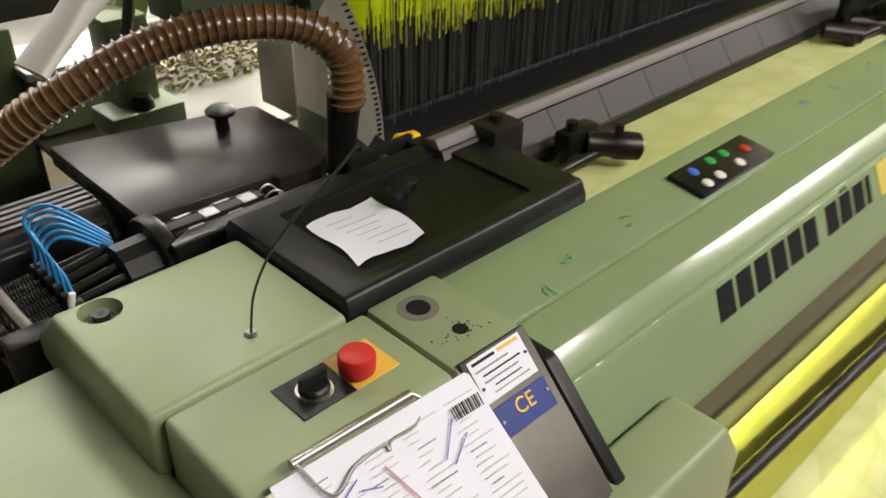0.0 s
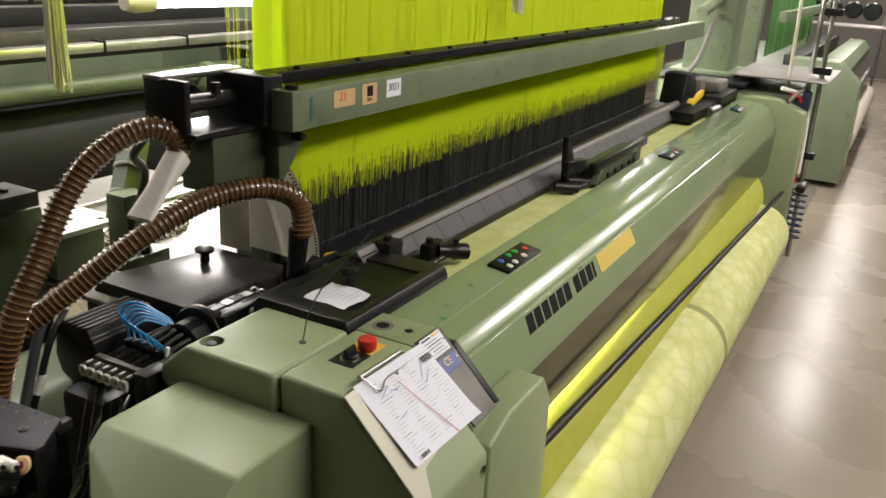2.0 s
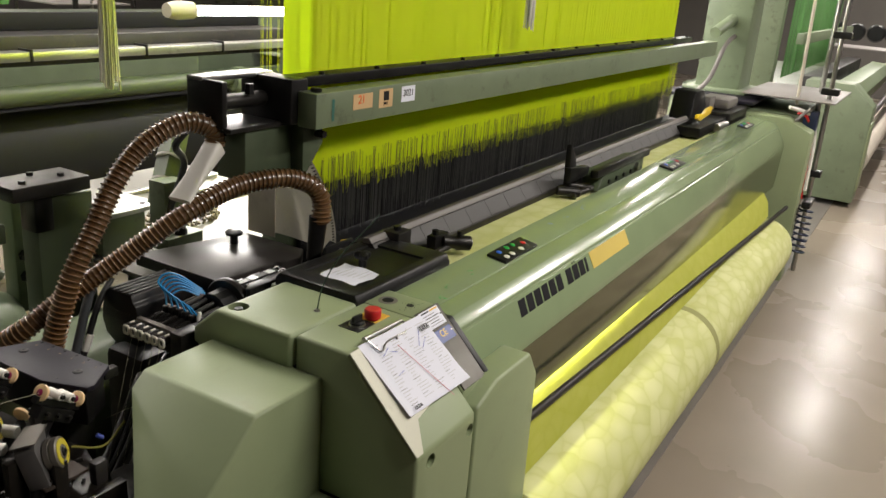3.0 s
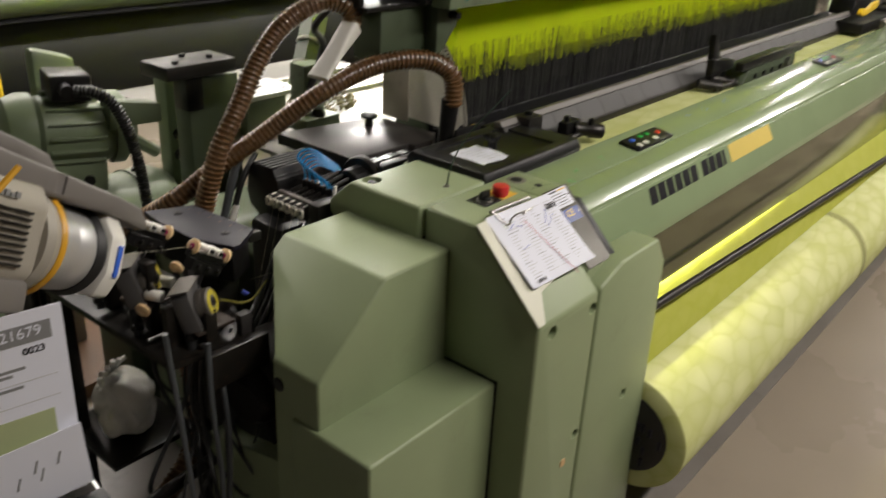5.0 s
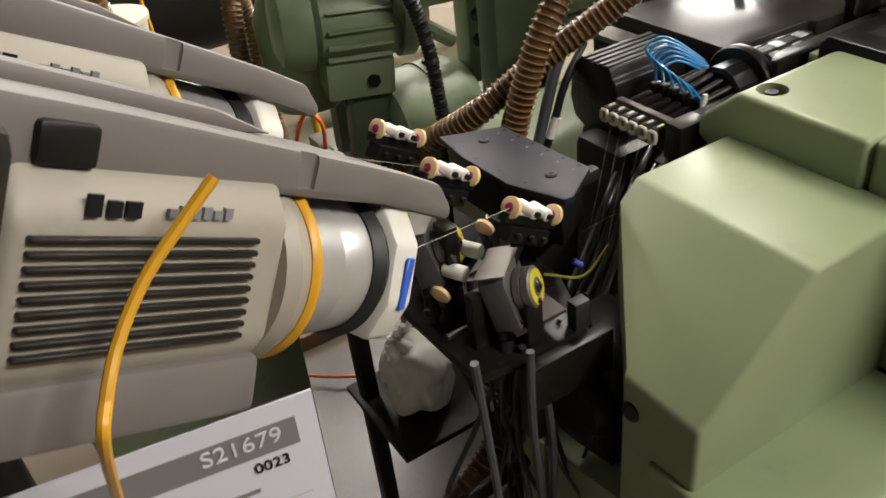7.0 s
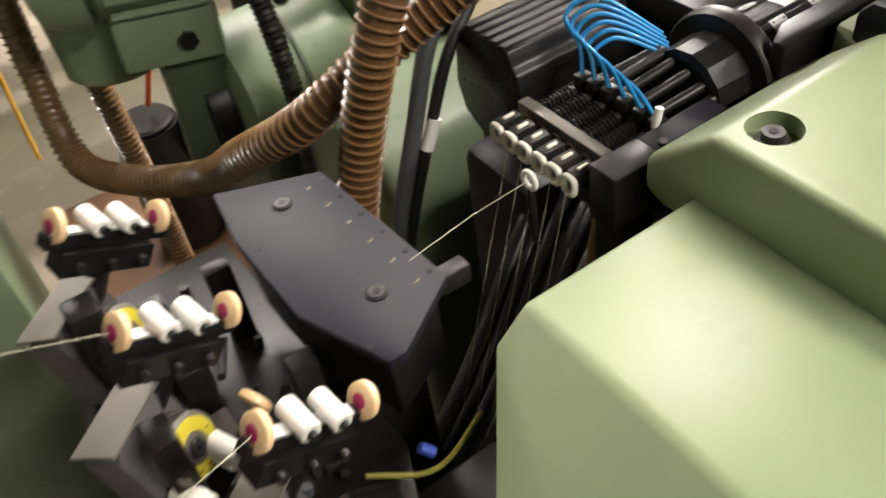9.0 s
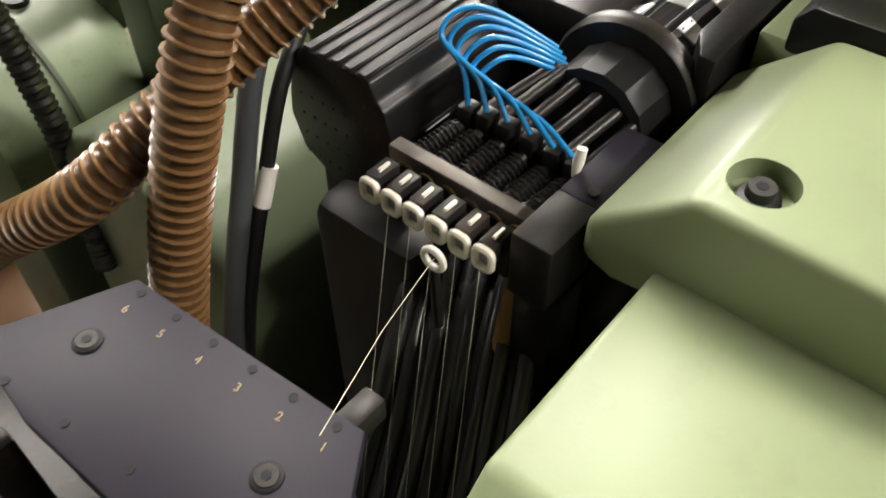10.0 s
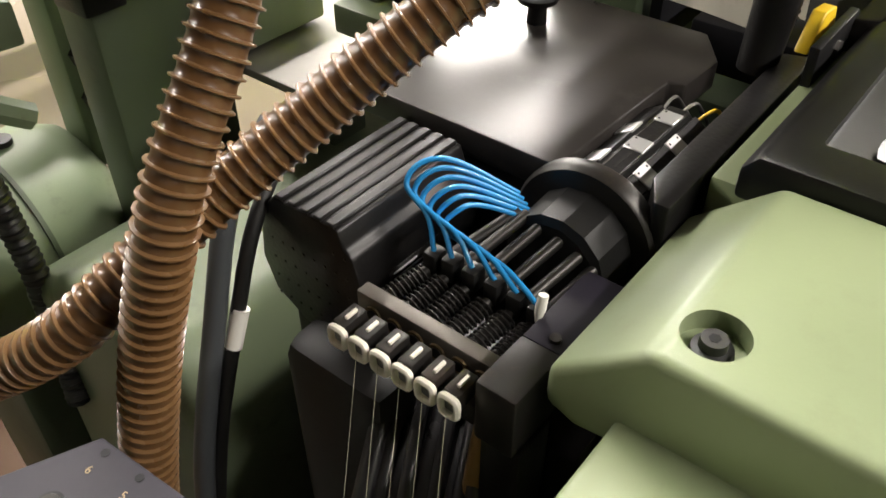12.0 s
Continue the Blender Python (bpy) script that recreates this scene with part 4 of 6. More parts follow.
# ---- suction hoses ----
ha = hose("suction_hose", [(-0.37, 0.60, 0.30), (-0.361, 0.602, 0.479), (-0.345, 0.605, 0.667), (-0.314, 0.589, 0.844), (-0.273, 0.565, 1.0), (-0.21, 0.563, 1.1), (-0.152, 0.566, 1.187), (-0.086, 0.552, 1.26), (-0.003, 0.517, 1.305), (0.052, 0.487, 1.288), (0.056, 0.485, 1.25)], 0.0235, "brown ribbed suction hose with flattened metal nozzle", 0.0115)
nz = B()
ring = []
for s, wd, th in ((0.0, 0.0225, 0.0225), (0.25, 0.022, 0.018), (0.6, 0.023, 0.009), (1.0, 0.027, 0.007)):
    c = Vector((0.054, 0.483, 1.249)).lerp(Vector((-0.071, 0.463, 1.152)), s)
    d = Vector((-0.125, -0.020, -0.097)).normalized()
    w = Vector((0.15, -0.95, -0.1))
    w = (w - d * w.dot(d)).normalized()
    k = w.cross(d)
    ring.append([nz.verts.new(c + w * wd * math.copysign(abs(math.cos(a)) ** 0.6, math.cos(a)) + k * th * math.copysign(abs(math.sin(a)) ** 0.6, math.sin(a))) for a in (2 * math.pi * i / 20 for i in range(20))])
for a, c in zip(ring, ring[1:]):
    for i in range(20):
        nz.faces.new((a[i], a[(i + 1) % 20], c[(i + 1) % 20], c[i]))
nz.faces.new(ring[-1])
bmesh.ops.recalc_face_normals(nz, faces=nz.faces)
part("nozzle", nz, GREYW, ha, "flattened bare metal nozzle")
hb = hose("suction_hose", [(-0.44, 1.42, 0.02), (-0.44, 1.42, 0.45), (-0.455, 1.41, 0.80), (-0.485, 1.36, 0.985), (-0.52, 1.305, 0.93), (-0.542, 1.245, 0.74), (-0.545, 1.17, 0.63), (-0.486, 1.025, 0.647), (-0.418, 0.875, 0.71), (-0.392, 0.755, 0.798), (-0.339, 0.653, 0.877), (-0.252, 0.610, 0.946), (-0.158, 0.561, 1.013), (-0.052, 0.485, 1.105), (0.081, 0.447, 1.158), (0.201, 0.392, 1.168), (0.265, 0.353, 1.130), (0.272, 0.347, 1.050)], 0.0235, "brown ribbed suction hose bent over the black cover", 0.0115)
part("end_sleeve", lathe((0.272, 0.356, 1.065), (0.262, 0.36, 0.955), [(0, 0.024), (0.3, 0.022), (1, 0.019)], 20), BLACK, hb)
hose("suction_hose", [(-0.66, 0.45, 0.20), (-0.60, 0.40, 0.32), (-0.50, 0.42, 0.38), (-0.42, 0.50, 0.42), (-0.40, 0.58, 0.55)], 0.026, "brown hose under the weft brakes")


# ---- weft presenter ----
def presenter():
    t = thing("weft_presenter", "black weft presenter with six eyelets and blue air tubes", "machine part")
    sec = [(0.514, 0.945), (0.587, 0.945), (0.606, 0.923), (0.614, 0.869), (0.602, 0.835), (0.566, 0.814), (0.494, 0.81), (0.494, 0.899), (0.500, 0.922), (0.508, 0.928)]
    mb = part("drive_housing", prism(sec, "x", -0.168, -0.010, 0.003), BLACK, t, "black finned drive housing")
    for i in range(5):
        part("fin", box(-0.168, -0.012, 0.517 + i * 0.0145, 0.527 + i * 0.0145, 0.944, 0.948, 0.0015, 1), BLACK, mb)
    for i in range(34):
        y, z = 0.508 + 0.0125 * (i % 8), 0.835 + 0.021 * (i // 8)
        part("dimple", cyl((-0.1687, y, z), (-0.1680, y, z), 0.0014, 8), DSTEEL, mb)
    s = slab(plane_pose((-0.135, 0.4935, 0.868), (1, 0, 0), (0, 0, 1)), 0.07, 0.022, 0.0008, DSTEEL, mb, "rating_plate", "dull rating plate")
    for i in range(3):
        part("print_bar", box(0.006, 0.06 - 0.012 * i, 0.004 + i * 0.006, 0.006 + i * 0.006, 0.0008, 0.001, 0), PALEINK, s)
    part("spring_bar", box(-0.178, -0.164, 0.350, 0.488, 0.872, 0.906, 0.002), BARM, t, "worn grey guide bar")
    part("eye_bar", box(-0.205, -0.192, 0.352, 0.485, 0.872, 0.893, 0.002), DSTEEL, t)
    part("bracket", box(-0.206, -0.150, 0.318, 0.352, 0.862, 0.922, 0.003), DSTEEL, t)
    part("bracket_foot", box(-0.200, -0.160, 0.315, 0.350, 0.60, 0.864, 0.003), BLACK, t)
    part("top_plate", box(-0.150, -0.06, 0.30, 0.352, 0.905, 0.921, 0.003), SLATE, t, "bright anodised plate")
    part("plate_screw", cyl((-0.14, 0.33, 0.921), (-0.14, 0.33, 0.924), 0.0045, 10), DSTEEL, t)
    part("amber_sleeve", sweep(smooth_path([(-0.185, 0.352, 0.865), (-0.188, 0.356, 0.82), (-0.195, 0.36, 0.75)], 5), 0.010, 10), mat("amber_tube", (0.25, 0.14, 0.05), 0.35), t, "yellowed tube bundle")
    ay, az = 0.385, 0.905
    for i in range(6):
        y = 0.472 - i * 0.0212
        e = part("eye_holder", box(-0.214, -0.190, y - 0.008, y + 0.006, 0.890, 0.908, 0.002), DSTEEL, t)
        sq = [(-0.2165 + 0.0003 * math.sin(a), y - 0.001 + 0.0072 * math.copysign(abs(math.cos(a)) ** 0.55, math.cos(a)), 0.8955 + 0.0085 * math.copysign(abs(math.sin(a)) ** 0.55, math.sin(a))) for a in (2 * math.pi * q / 28 for q in range(29))]
        part("eyelet", sweep(sq, 0.0030, 8), IVORY, e, "white ceramic eyelet")
        part("eye_hole", box(-0.2155, -0.2135, y - 0.007, y + 0.005, 0.889, 0.902, 0.0005, 1), GREYINK, e)
        part("white_tab", box(-0.208, -0.196, y - 0.004, y - 0.001, 0.908, 0.911, 0.0005, 1), IVORY, e)
        # bushing, spring and rod to the drum
        part("bushing", lathe((-0.180, y - 0.002, 0.890), (-0.176, y - 0.002, 0.890), [(0, 0.0078), (1, 0.0078)], 16), mat_once("dull_brass", (0.22, 0.16, 0.08)), t, "worn brass bushing")
        part("bush_hole", cyl((-0.1806, y - 0.002, 0.890), (-0.1800, y - 0.002, 0.890), 0.0052, 14), INK, t)
        end = Vector((-0.05, ay + 0.040 * math.cos(0.2 + i * 0.5), az + 0.040 * math.sin(0.9 + i * 0.25) - 0.004 * i))
        st = Vector((-0.164, y - 0.002, 0.897))
        d = (end - st).normalized()
        part("rod", cyl(st, end, 0.0052, 12), DSTEEL, t, "dull steel rod")
        part("spring", sweep([st + d * (0.002 + 0.036 * k / 80) + (frame_of(d)[0] * math.cos(k * 0.7) + frame_of(d)[1] * math.sin(k * 0.7)) * 0.0078 for k in range(81)], 0.0011, 5), DSTEEL, t, "coil spring")
        f = st + d * 0.046
        part("fitting", box(f.x - 0.007, f.x + 0.009, f.y - 0.007, f.y + 0.007, f.z - 0.004, f.z + 0.017, 0.003), BLACKP, t)
        top = f + Vector((0, 0, 0.016))
        # nested loops: the outermost rises from the first fitting, the innermost from the last
        w = i / 5
        en = Vector((-0.040, 0.432 - 0.020 * w, 0.945 - 0.020 * w))
        apex = Vector((-0.108, 0.488, 0.978)).lerp(Vector((-0.104, 0.452, 0.948)), w)
        over = apex.lerp(en, 0.45) + Vector((0.0, 0.004, 0.018 - 0.006 * w))
        part("air_tube", sweep(smooth_path([top, top.lerp(apex, 0.45) + Vector((0, -0.004, 0.002)), apex - Vector((0.006, 0, 0.008)), apex + Vector((0.010, -0.003, 0.006)), over, en], 8), 0.0023, 10), TUBEBLUE, t, "blue air tube")
    part("white_fitting", lathe((-0.128, 0.353, 0.916), (-0.122, 0.353, 0.938), [(0, 0.002), (0.25, 0.0035), (0.5, 0.0045), (1, 0.004)], 12), WHITE, t)
    # drum
    lathe_drum = lathe((-0.058, ay, az), (-0.012, ay, az), [(0, 0.038), (0.05, 0.046), (1, 0.048)], 14)
    part("front_drum", lathe_drum, BLACKP, t, "black ribbed drum", smooth=False)
    part("flange", lathe((-0.014, ay, az), (0.006, ay, az), [(0, 0.064), (0.2, 0.067), (0.8, 0.067), (1, 0.064)], 40), DSTEEL, t, "worn steel flange")


presenter()


def needle_drum():
    """The rotating rear drum with its bright clips."""
    ay, az = 0.385, 0.905
    t = thing("clip_drum", "black drum with bright metal clips", "machine part", x=0.0, y=ay, z=az)
    part("drum_body", lathe((0.006, 0, 0), (0.155, 0, 0), [(0, 0.044), (0.1, 0.047), (0.95, 0.047), (1, 0.040)], 16), BLACKP, t, smooth=False)
    for i in range(12):
        a = 2 * math.pi * i / 12
        st = part("stave", box(0.014, 0.150, -0.0095, 0.0095, 0.043, 0.0485, 0.0012, 1), BLACK, t)
        st.matrix_basis = pose(0, 0, 0, math.degrees(a))
        for x in ((0.044, 0.100) if i % 2 else (0.072, 0.128)):
            part("clip", box(x - 0.0105, x + 0.0105, -0.0098, 0.0098, 0.0470, 0.0497, 0.0008, 1), ALU, st, "bright metal clip")
            for sx in (-0.007, 0.007):
                part("pin_hole", cyl((x + sx, 0.006, 0.0496), (x + sx, 0.006, 0.0499), 0.0012, 8), INK, st)
        part("slot", box(0.128 if i % 2 else 0.030, 0.146 if i % 2 else 0.092, -0.0012, 0.0012, 0.0475, 0.0487, 0), DSTEEL, st)
    for i in range(4):
        p = [(0.150, 0.02 - 0.015 * i, 0.03), (0.168, 0.015 - 0.02 * i, 0.046), (0.182, 0.01 - 0.02 * i, 0.034), (0.192, -0.01 - 0.015 * i, 0.0)]
        cable(p, 0.0018, STEEL if i != 2 else YELLOW2, t, "lead", 6)
    return t


drum = needle_drum()

# the moving thread needle and the running weft threads
needle = thing("thread_needle", "white ring needle presenting the weft thread", "needle")
part("ring", sweep([(0, 0.0085 * math.cos(a), 0.0085 * math.sin(a)) for a in (2 * math.pi * i / 20 for i in range(21))], 0.0026, 8), WHITE, needle, "white ceramic ring")
part("stem", cyl((0.004, 0, -0.075), (0.0, 0, -0.008), 0.004, 8), DSTEEL, needle)
part("held_thread", sweep([(0, 0, 0), (-0.08, -0.03, 0.028), (-0.16, -0.065, 0.055)], 0.0003, 5), THREAD, needle)
threads = thing("weft_threads", "thin pale weft threads running through the eyelets", "thread")
for i in range(1, 6):
    y = 0.472 - i * 0.0212
    part("thread", sweep([(-0.218, y, 0.894), (-0.30, y - 0.045, 0.76), (-0.37, y - 0.085, 0.64)], 0.0002, 5), THREAD, threads)


# ---- weft brakes and their plate ----
def brake_plate():
    t = thing("brake_plate", "dark anodised plate with screws and small numbers", "machine part")
    out = [(-0.388, 0.506), (-0.479, 0.545), (-0.489, 0.470), (-0.486, 0.362), (-0.455, 0.279), (-0.440, 0.279), (-0.375, 0.322)]
    part("plate", prism(out, "z", 0.913, 0.923, 0.0015, 2), SLATE, t)
    inner = [(-0.392, 0.495), (-0.474, 0.53), (-0.482, 0.47), (-0.478, 0.365), (-0.45, 0.29), (-0.385, 0.325)]
    part("body", prism(inner, "z", 0.84, 0.913, 0.002, 1), BLACK, t)
    for x, y in ((-0.436, 0.488), (-0.427, 0.342)):
        s = part("cap_screw", lathe((x, y, 0.922), (x, y, 0.9245), [(0, 0.0092), (0.8, 0.0092), (1, 0.008)], 24), INK, t)
        part("screw_head", lathe((x, y, 0.9244), (x, y, 0.9252), [(0, 0.0072), (1, 0.0066)], 20), DSTEEL, s)
        part("socket", cyl((x, y, 0.9252), (x, y, 0.9256), 0.0032, 6), INK, s)
    for i in range(6):
        a = Vector((-0.394, 0.494, 0.923)).lerp(Vector((-0.383, 0.335, 0.923)), i / 5)
        part("small_screw", cyl(a, a + Vector((0, 0, 0.0004)), 0.003, 10), INK, t)
        lettering(str(6 - i), 0.008, pose(a.x - 0.018, a.y - 0.002, 0.9232, 0, 0, -75), mat("engraved", (0.3, 0.22, 0.12), 0.6) if i == 0 else bpy.data.materials["engraved"], t, depth=0.0001)
    for i in range(5):
        a = Vector((-0.482, 0.50, 0.923)).lerp(Vector((-0.458, 0.30, 0.923)), i / 4)
        part("small_screw", cyl(a, a + Vector((0, 0, 0.0004)), 0.003, 10), INK, t)
    part("clamp_arm", box(-0.376, -0.345, 0.335, 0.352, 0.885, 0.905, 0.003), DSTEEL, t)
    part("column", box(-0.46, -0.40, 0.34, 0.46, 0.0, 0.842, 0.006), DSTEEL, t)


brake_plate()


def weft_brake():
    """A yarn brake: rail with two ceramic rings and two white rollers, over a sensor box with a yellow dial."""
    t = thing("weft_brake", "weft yarn brake with ceramic rings and yellow dial", "yarn brake", "weft brakes")
    d = Vector((0.073, 0.014, -0.048))
    u = d.normalized()
    up = Vector((0.55, 0.0, 0.83))
    up = (up - u * up.dot(u)).normalized()
    sd = u.cross(up)
    part("rail", sweep([-u * 0.008 - up * 0.012, d + u * 0.008 - up * 0.012], 0.008, 4), BLACK, t)
    part("rail_cheek", sweep([u * 0.005 - up * 0.03, d - u * 0.005 - up * 0.03], 0.015, 4), BLACK, t)
    part("bright_plate", sweep([u * 0.010 - up * 0.009, d - u * 0.010 - up * 0.009], 0.007, 4), ALU, t)
    for s in (0.2, 0.5, 0.8):
        part("rail_screw", cyl(d * s - up * 0.03 + sd * 0.013, d * s - up * 0.03 + sd * 0.019, 0.004, 8), DSTEEL, t)
    for p in (Vector((0, 0, 0)), d):
        r = part("ring", lathe(p - u * 0.004, p + u * 0.004, [(0, 0.011), (0.2, 0.0138), (0.8, 0.0138), (1, 0.011)], 26), CERAMIC, t, "cream ceramic guide ring")
        part("eye", lathe(p - u * 0.0052, p + u * 0.0052, [(0, 0.0045), (0.1, 0.006), (0.9, 0.006), (1, 0.0045)], 16), PINK, r, "crimson eyelet")
    for s in (0.34, 0.64):
        c = d * s
        part("roller", lathe(c - sd * 0.014 + up * 0.002, c + sd * 0.016 + up * 0.002, [(0, 0.0072), (0.06, 0.0080), (0.94, 0.0080), (1, 0.0072)], 18), WHITE, t, "white roller")
        part("roller_pin", cyl(c + sd * 0.0165 + up * 0.002, c + sd * 0.021 + up * 0.002, 0.004, 8), BLACKP, t)
    c = Vector((-0.004, -0.030, -0.100))
    n = Vector((0.6, -0.75, 0.28)).normalized()
    q = Matrix.Translation(c - n * 0.012) @ n.to_track_quat("-Y", "Z").to_matrix().to_4x4()
    bx = part("sensor_box", prism([(-0.034, -0.040), (-0.034, 0.030), (-0.022, 0.042), (0.032, 0.042), (0.032, -0.040)], "y", 0.0, 0.034, 0.002), GREYS, t, "dull grey metal sensor box")
    bx.matrix_basis = q
    lip = part("box_lip", box(-0.036, 0.034, -0.006, 0.036, 0.041, 0.0435, 0.0008, 1), BARM, t, "bent steel lip")
    lip.matrix_basis = q
    for ax, az in ((-0.026, -0.033), (0.026, -0.033), (0.026, 0.034)):
        sc = part("box_screw", cyl((ax, -0.002, az), (ax, 0.002, az), 0.0032, 8), DSTEEL, t)
        sc.matrix_basis = q
    dl = part("dial_rim", lathe(c - n * 0.012, c + n * 0.012, [(0, 0.024), (0.1, 0.0265), (0.45, 0.0265), (0.5, 0.0245), (0.56, 0.0265), (0.92, 0.0265), (1, 0.024)], 36), BARM, t, "knurled grey dial rim")
    part("dial", lathe(c + n * 0.0118, c + n * 0.0132, [(0, 0.0228), (1, 0.0222)], 36), YELLOW3, dl, "yellow dial face")
    part("dial_ring", lathe(c + n * 0.013, c + n * 0.0138, [(0, 0.0125), (1, 0.012)], 24), BARM, dl)
    part("dial_hub", lathe(c + n * 0.0135, c + n * 0.017, [(0, 0.0085), (1, 0.0065)], 18), DSTEEL, dl)
    part("dial_pin", cyl(c + n * 0.0165, c + n * 0.0185, 0.0028, 8), INK, dl)
    for k in range(5):
        a = math.radians(20 + 32 * k)
        e1, e2 = frame_of(n)
        m0 = c + n * 0.0133 + (e1 * math.cos(a) + e2 * math.sin(a)) * 0.0175
        part("dial_mark", cyl(m0, m0 + n * 0.0004, 0.0011, 6), INK, dl)
    part("support", sweep([d * 0.5 - up * 0.03, d * 0.5 - up * 0.06, c - n * 0.03], 0.009, 6), BLACK, t)
    p0 = c - n * 0.03 + Vector((-0.012, -0.012, -0.042))
    p1 = p0 + Vector((-0.014, -0.022, -0.050))
    pl = part("plug", lathe(p0, p1, [(0, 0.011), (0.3, 0.0125), (0.34, 0.0105), (0.6, 0.0105), (0.64, 0.0125), (0.8, 0.012), (0.84, 0.008), (1, 0.007)], 14), BLACKP, t, "black cable plug")
    part("foot_plate", box(c.x - 0.035, c.x + 0.045, c.y - 0.02, c.y + 0.05, c.z - 0.050, c.z - 0.044, 0.001, 1), RUSTY, t, "rusty steel foot plate")
    return t


RUSTY = mat("rusty_plate", (0.05, 0.036, 0.028), 0.5, metal=0.3, vary=0.4, dirt=(0.12, 0.06, 0.03), dirt_amount=0.5)
GREYS = mat("dull_grey_metal", (0.115, 0.11, 0.108), 0.45, metal=0.4, vary=0.2)
YELLOW3 = mat("dial_yellow", (0.5, 0.42, 0.03), 0.45)
bk = weft_brake()
bk.matrix_basis = pose(-0.558, 0.252, 0.967)
copy_thing(bk, pose(-0.600, 0.365, 0.990, 0, 0, 4))
copy_thing(bk, pose(-0.604, 0.490, 1.000, 0, 0, 6))


def lower_brake():
    t = thing("weft_brake", "lower weft brake with ceramic rings and white rollers", "yarn brake", "weft brakes")
    a, d = Vector((-0.647, 0.290, 0.858)), Vector((0.105, 0.05, 0.03))
    u = d.normalized()
    sd = u.cross(Vector((0, 0, 1))).normalized()
    part("rail", sweep([a - Vector((0, 0, 0.016)), a + d - Vector((0, 0, 0.016))], 0.008, 4), BLACK, t)
    for s in (0.0, 1.0):
        p = a + d * s
        part("ring", lathe(p - u * 0.004, p + u * 0.004, [(0, 0.011), (0.2, 0.0138), (0.8, 0.0138), (1, 0.011)], 24), CERAMIC, t, "cream ceramic guide ring")
    for s in (0.33, 0.66):
        c = a + d * s
        part("roller", lathe(c - sd * 0.016, c + sd * 0.016, [(0, 0.0095), (0.06, 0.0105), (0.94, 0.0105), (1, 0.0095)], 18), WHITE, t, "white roller")


lower_brake()


OIL = mat("oily_black_steel", (0.010, 0.0085, 0.007), 0.36, vary=0.4, scale=24, bump=0.15, dirt=(0.06, 0.036, 0.022), dirt_amount=0.5)
OIL.node_tree.nodes["Principled BSDF"].inputs["Specular IOR Level"].default_value = 0.25


